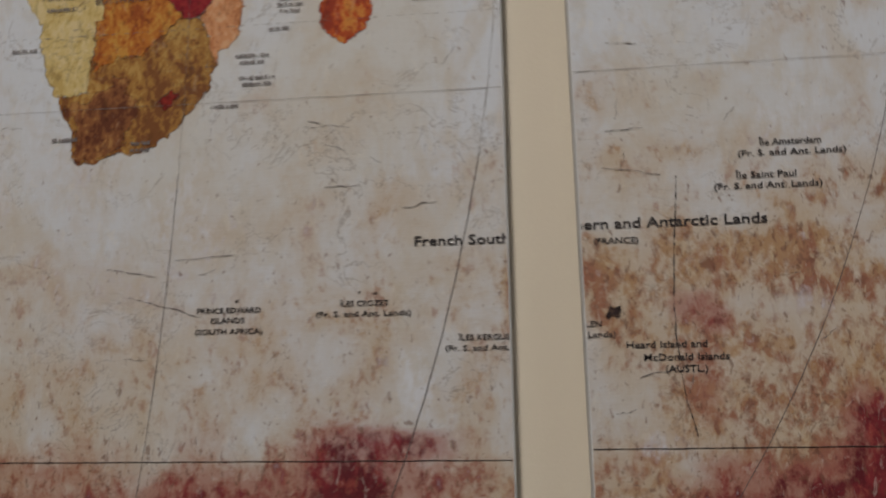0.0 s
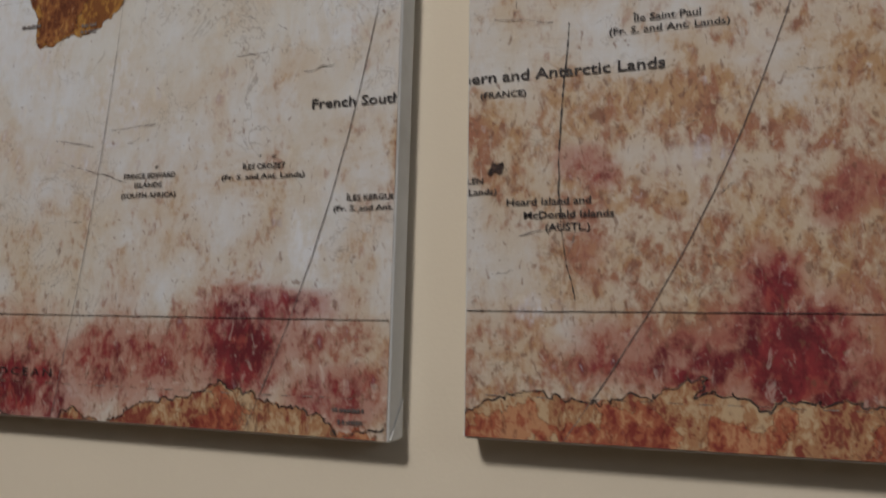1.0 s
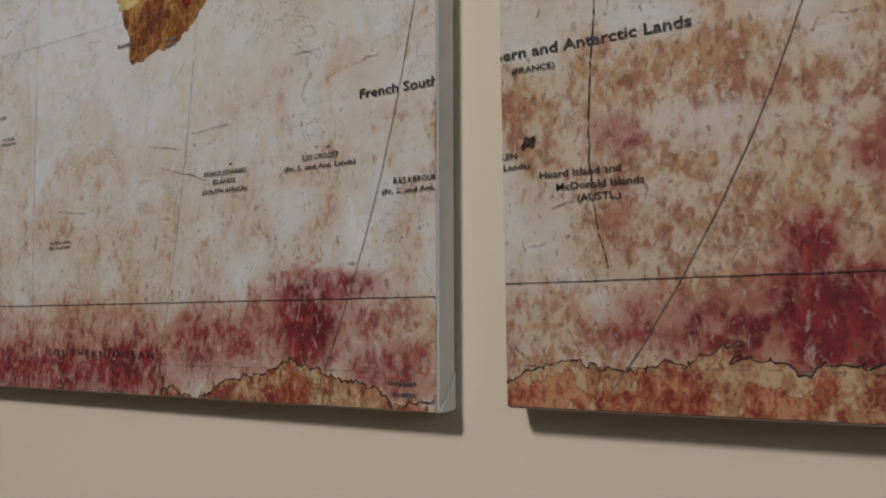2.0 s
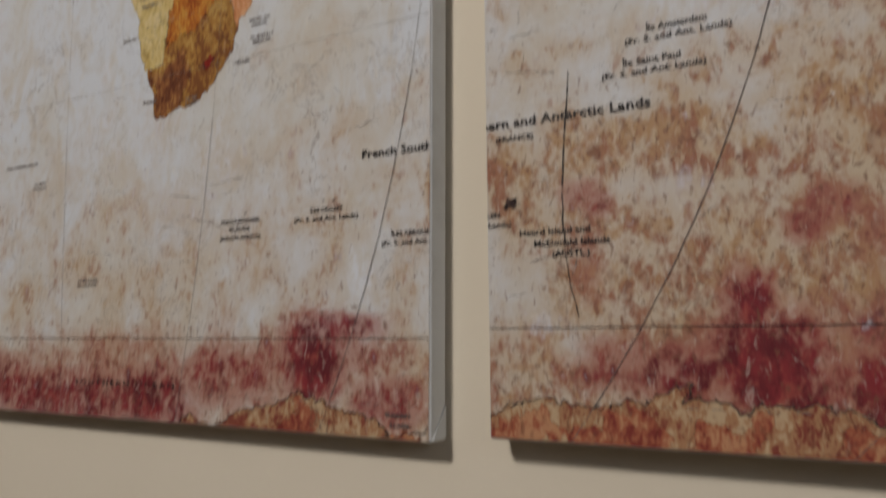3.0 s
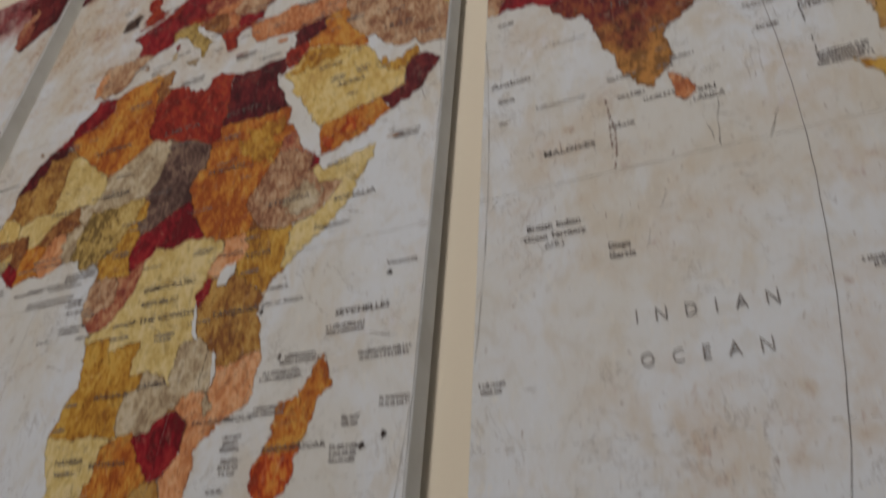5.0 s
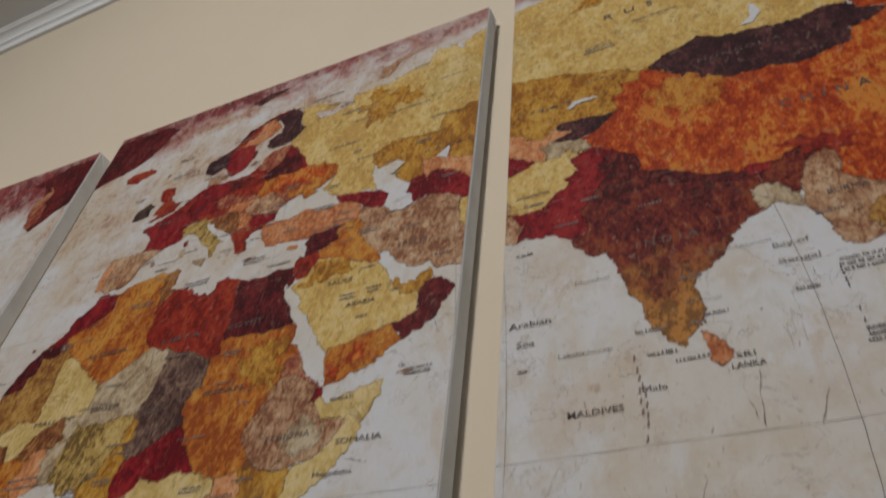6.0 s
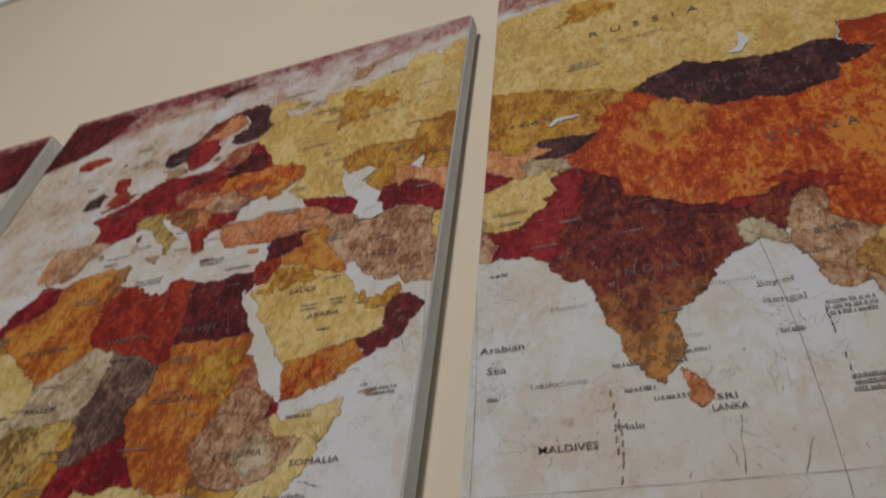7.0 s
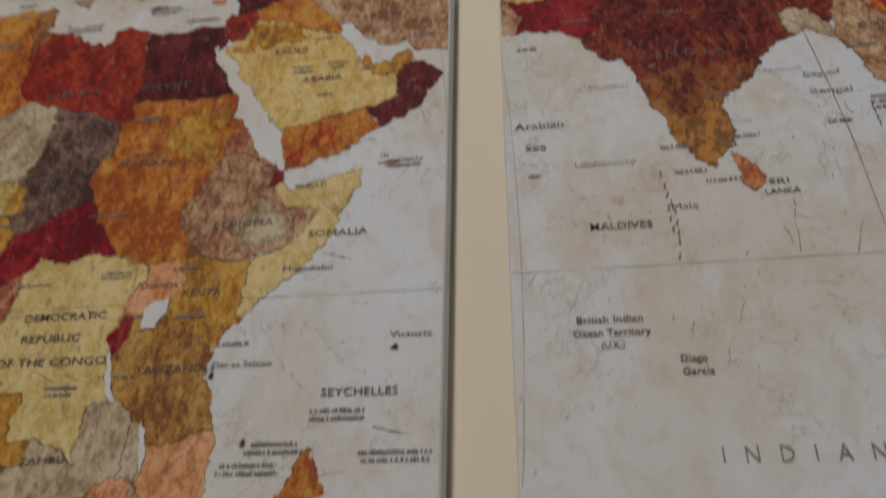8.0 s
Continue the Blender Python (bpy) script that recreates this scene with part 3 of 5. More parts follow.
country("orange", -8.7, 27.7, -8.7, 28.7, -5, 30, -3.6, 31, -1.2, 32.2, -1.8, 35, 0, 35.9, 3, 36.8, 8.6, 36.9, 8.2, 34.6, 7.5, 33.8, 9, 32, 9.5, 30.2, 9.8, 27.5, 9.4, 26, 10, 24.5, 12, 23.5, 4.2, 19.2, 4.6, 19, 1.2, 21.1, -4.8, 25)
country("brown", 8.6, 36.9, 10, 37.3, 11, 37, 10.5, 35.7, 11, 34.7, 10.2, 33.9, 11.5, 33.1, 10.3, 31.8, 9.5, 30.2, 9, 32, 7.5, 33.8, 8.2, 34.6)
country("brick", 11.5, 33.1, 13.2, 32.9, 15.2, 32.3, 15.8, 31.3, 18.9, 30.3, 20, 31, 20, 32.4, 21.7, 32.9, 23.2, 32.2, 25, 31.6, 25, 20, 24, 19.5, 15, 23, 14.2, 22.6, 12, 23.5, 10, 24.5, 9.4, 26, 9.8, 27.5, 9.5, 30.2, 10.3, 31.8)
country("maroon", 25, 31.6, 29, 30.9, 31, 31.5, 34.2, 31.3, 34.9, 29.5, 34.3, 27.8, 32.6, 29.9, 33.6, 27.8, 35.5, 24, 36.9, 22, 25, 22)
country("orange", 25, 22, 36.9, 22, 37.2, 19.5, 38.5, 18, 37, 17, 36.4, 14.5, 35, 12.5, 34, 9.5, 33, 8, 35, 5.5, 34, 4.2, 31, 3.6, 28, 4.5, 27, 5.8, 25, 8, 24, 9, 22.8, 11, 22, 13, 23, 15.7, 24, 15.7, 24, 19.5, 25, 20)
country("slate", 15, 23, 24, 19.5, 24, 15.7, 23, 15.7, 22, 13, 22.8, 11, 19, 9, 15.5, 7.6, 14, 9.8, 15, 10, 15, 12.8, 13.6, 13.7, 15.5, 17, 16, 21)
country("grey_tan", 12, 23.5, 14.2, 22.6, 15, 23, 16, 21, 15.5, 17, 13.6, 13.7, 10, 13.3, 7, 13, 4, 13.6, 3.6, 11.7, 2.4, 12, 0.3, 14.5, 3.5, 15.4, 4.2, 16.5, 4.2, 19.2)
country("pale_yellow", -4.8, 25, 1.2, 21.1, 4.6, 19, 4.2, 19.2, 4.2, 16.5, 3.5, 15.4, 0.3, 15, -2, 14.2, -4, 13.2, -5.3, 11, -6, 10.2, -8, 10.3, -8.9, 12.3, -11.4, 12.1, -12.2, 14.7, -9.3, 15.6, -5.5, 15.5, -6.5, 25)
country("umber", -17, 20.8, -16.2, 19, -16.5, 16, -14.5, 16.6, -12.2, 14.7, -9.3, 15.6, -5.5, 15.5, -6.5, 25, -4.8, 25, -8.7, 27.3, -8.7, 26, -12, 26, -12, 23.5, -13, 23, -13, 21.3)
country("yellow", -16.5, 16, -14.5, 16.6, -12.2, 14.7, -11.4, 12.4, -16.7, 12.4, -17.4, 14.7)
country("brown", -16.7, 12.4, -11.4, 12.4, -8.9, 12.3, -8, 10.3, -8, 7.6, -9.2, 7.3, -10.5, 8.5, -11, 10, -13.2, 9, -15, 11)
country("yellow", -13.2, 9, -11, 10, -10.5, 8.5, -11.5, 6.9, -13, 8)
country("crimson", -11.5, 6.9, -10.5, 8.5, -9.2, 7.3, -8.3, 7.5, -7.5, 5.8, -7.6, 4.4, -9.2, 5)
country("orange", -8, 10.3, -6, 10.2, -2.8, 9.7, -4.6, 6.5, -2.8, 5.1, -5, 5.1, -7.6, 4.4, -7.5, 5.8, -8.3, 7.5)
country("brown", -5.3, 11, -4, 13.2, -2, 14.2, 0.3, 15, 2.2, 12, 0.9, 11, -2.8, 11, -2.8, 9.7, -5, 10.2)
country("peach", -2.8, 11, 0, 11.1, 0.6, 8, 1.2, 6.1, -2, 4.8, -2.8, 5.1, -4.6, 6.5)
country("grey_tan", 0, 11.1, 0.9, 11, 2.4, 12, 3.6, 11.7, 2.8, 9, 2.7, 6.3, 1.2, 6.1, 0.6, 8)
country("olive", 3.6, 11.7, 4, 13.6, 7, 13, 10, 13.3, 13.6, 13.7, 14.2, 12.5, 13, 9.5, 11.5, 6.6, 8.7, 4.8, 6, 4.3, 4.5, 6.3, 2.7, 6.3, 2.8, 9)
country("gold", 14.2, 12.9, 15, 12.8, 15, 10, 14, 9.8, 15.5, 7.6, 14.6, 5.5, 16.2, 2.2, 13.3, 2.2, 9.8, 2.2, 9.7, 3.8, 8.7, 4.8, 11.5, 6.6, 13, 9.5)
country("crimson", 15.5, 7.6, 19, 9, 22.8, 11, 24, 9, 25, 8, 27, 5.8, 27.4, 5, 25, 5, 22.5, 4.1, 19.5, 5.1, 18.6, 3.5, 16.2, 2.2, 14.6, 5.5)
country("tan", 9.8, 2.2, 13.3, 2.2, 14.4, 1.3, 14.4, -1.8, 12.5, -2.3, 11.1, -3.9, 9, -1, 9.6, 1)
country("clay", 13.3, 2.2, 16.2, 2.2, 18.6, 3.5, 17.8, -0.5, 16, -3.5, 14.5, -4.9, 12.4, -4.6, 11.1, -3.9, 12.5, -2.3, 14.4, -1.8, 14.4, 1.3)
country("pale_yellow", 18.6, 3.5, 19.5, 5.1, 22.5, 4.1, 25, 5, 27.4, 5, 30.5, 3.6, 31.2, 2.2, 29.7, 0.5, 29.3, -1.5, 29, -3, 29.4, -6, 30.6, -8.2, 28.6, -8.5, 28.5, -11.8, 29.8, -13.4, 27.2, -11.7, 25.4, -11.5, 24, -10.9, 22, -11, 21.8, -7.3, 17, -8, 16.5, -5.9, 12.3, -6, 12.6, -4.8, 14.5, -4.9, 16, -3.5, 17.8, -0.5)
country("gold", 12.3, -6, 16.5, -5.9, 17, -8, 21.8, -7.3, 22, -11, 24, -10.9, 24, -13, 22, -13, 22, -16.3, 23.3, -17.6, 18.4, -17.4, 14, -17.4, 11.8, -17.3, 12.6, -13.5, 13.8, -11, 13, -8.8)
country("grey_tan", 22, -16.3, 22, -13, 24, -13, 24, -10.9, 25.4, -11.5, 27.2, -11.7, 29.8, -13.4, 28.5, -11.8, 28.6, -8.5, 30.6, -8.2, 33, -9.5, 33.2, -12.5, 32.8, -13.7, 30.2, -15, 28.8, -16, 27, -17.9, 25, -17.8, 23.3, -17.6)
country("peach", 40.5, -10.5, 37, -11.6, 34.6, -11.6, 34.5, -14.5, 35.8, -16, 35.2, -17, 34.4, -16, 34.4, -14.6, 32.8, -13.9, 30.3, -15, 30.4, -15.7, 32.8, -17, 32.9, -20, 31.3, -22.3, 32, -25, 32, -26.8, 32.9, -26.8, 33, -25.4, 35.4, -24, 35.4, -22, 34.8, -20, 37, -17.7, 40, -16.3, 40.8, -14.8)
country("grey_tan", 33, -9.5, 34.2, -9.7, 34.6, -12, 34.5, -14.5, 35.8, -16, 35.2, -17, 34.4, -16, 34.4, -14.6, 32.8, -13.7, 33.2, -12.5)
country("umber", 16.5, -28.6, 20, -28.4, 20, -24.8, 20.7, -26.9, 22.8, -25.5, 25.5, -25.7, 26.5, -24.5, 29.3, -22.2, 31.3, -22.3, 32, -25, 32.9, -26.8, 32.5, -28.5, 30.5, -31, 28, -33, 25.7, -34, 22, -34.2, 20, -34.8, 18.4, -34.2, 18.2, -32, 17, -30)
country("brown", 17.2, -30.2, 20, -28.6, 22.5, -28, 24.5, -29.5, 24.5, -32, 23, -34.1, 20, -34.7, 18.5, -34, 18.3, -32, size=3.0, border=False)
country("pale_yellow", 11.8, -17.3, 14, -17.4, 18.4, -17.4, 23.3, -17.6, 25, -17.8, 21, -18.3, 21, -22, 20, -22, 20, -28.4, 16.5, -28.6, 15.2, -27, 14.5, -22.5)
country("orange", 21, -18.3, 25.2, -17.8, 27.5, -20.5, 29.3, -22.2, 26.5, -24.5, 25.5, -25.7, 22.8, -25.5, 20.7, -26.9, 20, -24.8, 20, -22, 21, -22)
country("crimson", 25.2, -17.8, 27, -17.9, 28.8, -16, 30.4, -15.7, 32.8, -17, 32.9, -20, 31.3, -22.3, 29.3, -22.2, 27.5, -20.5)
country("brick", 27, -29.6, 28.5, -28.6, 29.4, -29.6, 28, -30.6)
country("umber", 30.6, -8.2, 29.4, -6, 29.8, -4.4, 30.8, -3, 30.5, -1, 33.9, -1, 37.6, -3, 39.2, -4.7, 38.8, -6.4, 39.5, -8, 40.5, -10.5, 37, -11.6, 34.6, -11.6, 34.2, -9.7, 33, -9.5)
country("crimson", 29, -2.8, 29.6, -1.4, 30.5, -1, 30.8, -3, 29.8, -4.4, 29.2, -4)
country("peach", 30.5, -1, 29.7, -0.6, 29.7, 0.5, 31.2, 2.2, 31, 3.6, 34, 4.2, 35, 1.8, 34, 0.2, 33.9, -1)
country("gold", 33.9, -1, 34, 0.2, 35, 1.8, 34, 4.2, 36, 4.5, 38, 3.6, 41.9, 3.9, 41, 2.8, 41, -0.9, 41.5, -1.7, 40, -3, 39.2, -4.7, 37.6, -3)
country("tan", 36.4, 14.5, 38, 14.7, 40, 14.4, 42.3, 12.5, 41.8, 11, 43, 10.5, 44, 9, 48, 8, 45, 5, 42, 4.2, 39.5, 3.5, 38, 3.6, 36, 4.5, 35, 5.5, 33, 8, 34, 9.5, 34.5, 11, 35, 12.5)
country("clay", 36.4, 14.5, 37, 17, 38.5, 18, 39.5, 15.6, 43, 12.7, 42.3, 12.5, 40, 14.4, 38, 14.7)
country("crimson", 42.3, 12.5, 43.2, 12.6, 43.2, 11.4, 41.8, 11)
country("pale_yellow", 43.2, 11.4, 44.5, 10.4, 47, 11.1, 51.2, 11.9, 51, 10.4, 49.8, 8, 48, 4.5, 45.5, 2.1, 42.5, -0.5, 41.5, -1.7, 41, -0.9, 41, 2.8, 41.9, 3.9, 45, 5, 48, 8, 44, 9, 43, 10.5, 41.8, 11)
country("orange", 49.3, -12, 50.4, -15.7, 49.5, -16.5, 48.7, -20, 46.8, -21, 43.9, -21.3, 44.4, -20, 44.3, -16.5, 46.5, -15.7, 48, -14)
country("red_orange", 48.6, -20, 47.5, -24, 46.5, -25.3, 45.2, -25.6, 43.7, -24, 43.3, -22, 44, -21, 46.8, -21)
# Arabia and the Near East
country("yellow", 35, 28, 36.5, 29.5, 39, 32, 42, 31, 46.5, 29, 48.5, 28.4, 50.2, 26.5, 50.8, 24.7, 52, 23, 55, 22.7, 55, 20, 52, 19, 48, 18.2, 45, 17.4, 43, 17.3, 42.7, 16.5, 40.8, 19.8, 39, 21.8, 37.3, 24.5)
country("orange", 42.7, 16.5, 43, 17.3, 45, 17.4, 48, 18.2, 52, 19, 53.1, 16.6, 49, 14.2, 45, 12.8, 43.5, 12.7, 43, 14.5)
country("maroon", 52, 19, 55, 20, 55, 22.7, 56, 24.3, 56.8, 24.2, 58.7, 23.6, 59.8, 22.5, 58, 20.4, 57.7, 18.9, 55.3, 17.4, 53.1, 16.6)
country("gold", 50.8, 24.7, 51.3, 26.1, 51.6, 24.9, 52, 24.1, 54.3, 24.3, 56.3, 26, 56.4, 24.5, 55, 22.7, 52, 23)
country("orange", 39, 32, 38.8, 33.4, 41, 34.5, 41.3, 36.5, 42.5, 37.2, 44.8, 37.2, 46, 35.5, 45.5, 33.9, 47.8, 31, 48.5, 30, 48.3, 28.5, 46.5, 29, 42, 31)
country("maroon", 35.8, 35.8, 36.7, 36.6, 42.3, 37.2, 41.3, 36.5, 41, 34.5, 38.8, 33.4, 35.8, 32.5, 36, 34.5)
country("brick", 34.2, 31.3, 35, 33, 35.8, 32.7, 38.8, 33.4, 39, 32, 36.5, 29.5, 35, 29.4)
country("rust_peach", 26.2, 39.5, 26, 41.7, 28.5, 41.3, 31.5, 41.4, 35, 42, 38, 41, 41.5, 41.5, 43.6, 41, 44.5, 39.8, 44.8, 37.3, 42.3, 37.2, 36.7, 36.6, 36, 36, 34, 36.2, 31, 36.7, 28, 36.7, 27, 38)
country("crimson", 40, 43.5, 43, 42.7, 46.5, 41.8, 48.5, 41.9, 50.2, 40.3, 49, 38.5, 46.5, 38.9, 44.8, 39.6, 43.6, 41, 41.5, 41.5)
country("tan", 44.8, 37.2, 44.5, 39.6, 46.5, 38.9, 48.8, 38.4, 50, 37.3, 52, 36.7, 54, 37, 57, 38.2, 61.2, 36.6, 60.8, 34, 61.6, 31.4, 63.2, 27.2, 61.6, 25.2, 57.3, 25.7, 56.5, 27, 54.5, 26.6, 51.5, 27.9, 50, 30.2, 48.5, 30, 47.8, 31, 45.5, 33.9, 46, 35.5)
# Central and southern Asia
country("yellow", 28, 60, 30, 63, 30, 69.5, 33, 69.4, 41, 67.2, 38, 66.2, 33, 66.7, 35, 64.2, 40, 64.7, 44, 66, 44, 68.3, 54, 68.4, 60, 70, 66, 71.3, 69, 73.8, 74, 74.2, 74.5, 71, 77, 73.2, 80, 74.6, 88, 76.6, 98, 77.2, 105, 77.7, 113, 74, 130, 71, 130, 50, 120, 53, 116.5, 49.8, 114, 50.2, 108, 49.5, 102, 50.5, 98, 52, 92, 50.8, 87, 49, 83, 51, 77, 53.5, 71, 54.3, 62, 54, 61, 50.8, 51, 51.5, 47, 48, 48, 42, 40, 43.5, 37, 45, 39, 47.2, 38, 49.5, 32, 53, 31, 56, 28, 57.5)
country("gold", 47, 48, 48.5, 46, 51, 46.8, 53, 46.5, 51, 44.5, 52.5, 42, 54.5, 41.5, 56, 41.3, 56, 45, 58.6, 45.5, 61, 44.4, 62, 43.5, 66, 42.9, 66.1, 41.9, 68, 41, 70.7, 42.2, 73.5, 43, 80, 42.3, 80.3, 45, 82.5, 45.3, 83, 47.2, 85.5, 47, 87, 49, 83, 51, 80, 51, 77, 53.5, 73.5, 53.8, 71, 54.3, 68, 55, 62, 54, 61, 52.5, 61, 50.8, 55, 50.8, 51, 51.5, 47.5, 50.2)
country("crimson", 53, 40, 54, 42, 57, 42.2, 58.5, 42.7, 60, 42.2, 62, 41, 64, 38.9, 66.5, 37.4, 64.5, 36.3, 61.2, 35.6, 61.2, 36.6, 57, 38.2, 54, 37.3, 53.8, 39)
country("peach", 56, 41.3, 56, 45, 58.6, 45.5, 61, 44.4, 62, 43.5, 66, 42.9, 66.1, 41.9, 68, 41, 70.7, 42, 73, 40.9, 71, 40.2, 69, 40.2, 67.8, 39.5, 68.2, 38.2, 67.8, 37.2, 66.5, 37.4, 64, 38.9, 62, 41, 60, 42.2, 58.5, 42.7, 57, 42.2)
country("grey_tan", 67.4, 39.5, 69, 40.2, 71, 40.2, 73.6, 39.5, 75, 37.4, 71.5, 36.8, 71.5, 38, 69.5, 37, 67.8, 37.2, 68.2, 38.2)
country("purple", 69.5, 39.8, 73, 40.9, 70.7, 42.2, 73.5, 43, 80, 42.3, 76.5, 40.4, 73.6, 39.5)
country("yellow", 60.8, 34, 61.2, 35.6, 64.5, 36.3, 66.5, 37.4, 69.5, 37, 71.5, 38, 71.5, 36.8, 74.8, 37.2, 71.2, 36, 71.5, 34, 69.5, 33, 69.5, 31.8, 66.3, 30, 66.2, 29.6, 62.5, 29.3, 60.9, 29.8, 61.6, 31.4)
country("crimson", 61.6, 25.2, 63.2, 27.2, 60.9, 29.8, 62.5, 29.3, 66.2, 29.6, 66.3, 30, 69.5, 31.8, 69.5, 33, 71.5, 34, 71.2, 36, 74.8, 37.2, 77, 35.5, 74, 34, 75, 32.3, 73, 30, 70, 27.8, 71, 24.5, 68.2, 23.6, 66.6, 25.3)
country("red_orange", 73.6, 39.5, 76.5, 40.4, 80, 42.3, 80.3, 45, 82.5, 45.3, 83, 47.2, 85.5, 47, 87, 49, 90, 46.5, 91, 45, 96, 42.7, 105, 41.7, 110, 42.6, 112, 44.8, 119, 47, 116, 48, 120, 53, 126, 52, 131, 47.5, 131, 43, 125, 40, 121.5, 39.5, 118, 39, 120, 37, 122, 36.8, 119.5, 35, 121.8, 31.5, 120, 27, 116, 23, 110, 21, 108, 21.5, 105.3, 23.3, 102.2, 22.4, 101, 21.4, 99, 22.5, 97.7, 24.5, 98.5, 27.5, 97, 28, 96, 29, 92, 27.8, 90, 28.2, 88.8, 27.5, 85, 28.3, 81.2, 30.2, 78.7, 31.4, 79, 33, 77, 35.5, 74.8, 37.2)
country("india", 68.2, 23.6, 71, 24.5, 70, 27.8, 73, 30, 75, 32.3, 74, 34, 77, 35.5, 79, 33, 78.7, 31.4, 80.3, 30.4, 80, 28.8, 84, 27.4, 88, 26.4, 92, 26.9, 96, 29, 97, 28, 95, 26.5, 93.3, 24, 92.4, 22.5, 91.5, 24.5, 89.8, 25.5, 88.5, 24.5, 89, 21.8, 87, 21.3, 85.2, 19.7, 82.3, 16.7, 80.2, 15.5, 80.2, 13, 79.8, 10.3, 78.2, 9, 77.5, 8.1, 76.3, 9.8, 74.8, 12.8, 73.3, 16, 72.8, 19.5, 72.5, 21.3, 70.5, 20.9, 69, 22.3, label="dark red-brown printed land fading to gold southwards")
country("rust_peach", 79.8, 9.6, 80.6, 9.2, 81.4, 8.3, 81.9, 7.3, 81.7, 6.5, 80.6, 5.9, 80, 6.3, 79.7, 7.6)
country("maroon", 80, 28.8, 81.2, 30.2, 85, 28.3, 88, 27.9, 88, 26.4, 84, 27.4)
country("crimson", 88.8, 27.3, 90, 28.2, 92, 27.8, 92, 26.9, 89, 26.8)
country("grey_tan", 88.5, 24.5, 89.8, 25.5, 91.5, 24.9, 92.4, 22.5, 92.3, 21, 90.5, 22.3, 89, 21.8)
country("tan", 92.4, 21.3, 93.3, 24, 95, 26.5, 97, 28, 98.5, 27.5, 97.7, 24.5, 99, 22.5, 101, 21.4, 100, 20.4, 98, 19.5, 97.5, 18, 98.6, 16, 99, 12.5, 98.6, 10.2, 98, 13.5, 97.5, 16.3, 95.3, 15.8, 94.3, 16.1, 94.2, 18.8)
country("umber", 98, 19.5, 100, 20.4, 101, 17.7, 104.5, 17.6, 105.5, 15, 102.5, 13.7, 102, 12.3, 100.8, 12.8, 100, 13.4, 99.3, 10, 100.5, 7.2, 102, 6.3, 100.3, 6.6, 98.4, 8.3, 98.6, 10.2, 99, 12.5, 98.6, 16, 97.5, 18)
country("yellow", 100, 20.4, 101, 21.4, 102.2, 22.4, 104, 20.5, 105.5, 18, 107.5, 15.5, 105.5, 14.3, 104.5, 17.6, 101, 17.7)
country("crimson", 102.2, 22.4, 105.3, 23.3, 108, 21.5, 106, 19, 109, 15, 109.2, 11.7, 106.5, 9.5, 104.8, 8.8, 106, 11.5, 107.5, 15.5, 105.5, 18, 104, 20.5)
country("grey_tan", 102.5, 13.7, 105.5, 14.3, 107.5, 14.3, 106, 11.5, 103.5, 10.6, 102, 12.3)
country("gold", 95.3, 5.6, 97.5, 5.2, 103.5, -1, 106, -3, 105.8, -5.8, 104.5, -5.8, 100.5, -1)
country("purple", 87.8, 49, 92, 50.8, 98, 52, 99, 51.8, 102, 50.5, 108, 49.5, 114, 50.2, 116.5, 49.8, 116, 48, 119, 47, 112, 44.8, 110, 42.6, 105, 41.7, 96, 42.7, 91, 45, 90, 46.5)
# Europe
country("clay", 9, 47, 14, 49.5, 22, 50.5, 30, 51.5, 38, 50, 40, 48, 36, 46.3, 30, 45.2, 28, 43, 26, 41, 21, 40, 19.3, 41.8, 15, 44.5, border=False)
country("crimson", -4.7, 48.4, -1.5, 49.7, 2.5, 51.2, 4.8, 53.3, 8.5, 54.2, 10, 54.8, 14, 54.3, 18.5, 55, 21, 56.3, 24, 58.8, 28, 59.2, 32, 55, 33, 52, 24, 50, 18, 48.8, 13, 47, 7.8, 46.5, 7.5, 43.8, 3, 42.4, -1.8, 43.4, -1.2, 46, border=False)
country("yellow", 36.6, 45.3, 39, 47.4, 42, 48.2, 47, 46.2, 47.8, 43.4, 44.5, 42.7, 41, 43.3, 38.8, 44.4, border=False)
country("orange", 22.5, 48.6, 24, 51.7, 31, 51.7, 34, 52.3, 40, 49.6, 38.3, 47.3, 35.2, 46.2, 36.3, 45.3, 33.6, 44.5, 32.6, 45.9, 30.2, 45.6, 28, 48)
country("red_orange", 26, 49, 29, 51.3, 34, 51.9, 39, 49.4, 36, 48.4, 30, 48.2, size=5, border=False)
country("maroon", 23.6, 52, 23.6, 54, 27, 56, 31, 55, 32, 53, 31, 51.7, 24, 51.7)
country("clay", 21, 55.5, 21.5, 57.5, 24, 59.3, 28, 59.4, 28, 57.5, 27, 56, 23.6, 54)
country("brick", 14.2, 54, 18.5, 54.8, 23, 54.3, 23.6, 52, 22.5, 49.2, 19, 49.5, 15, 51)
country("maroon", 16, 53.5, 20, 54.2, 22.5, 53, 19, 51.5, 15.5, 52, size=5, border=False)
country("crimson", 6, 51.8, 7, 53.6, 9, 55, 14.2, 54, 15, 51, 12.3, 50.2, 13.5, 48.5, 10, 47.5, 7.6, 47.6, 6.2, 49.5)
country("clay", 12.3, 50.2, 15, 51, 19, 49.5, 22.5, 49.2, 22.5, 48.3, 17, 48, 13.5, 48.5)
country("brick", 9.5, 47.4, 13, 48.4, 17, 48, 16.4, 46.7, 13.5, 46.5, 10, 46.8)
country("crimson", -4.7, 48.5, -1.5, 49.7, 2.5, 51.1, 6.2, 49.5, 7.6, 47.6, 6.8, 45.8, 7.5, 43.8, 4.5, 43.4, 3, 42.4, -1.8, 43.4, -1.2, 46)
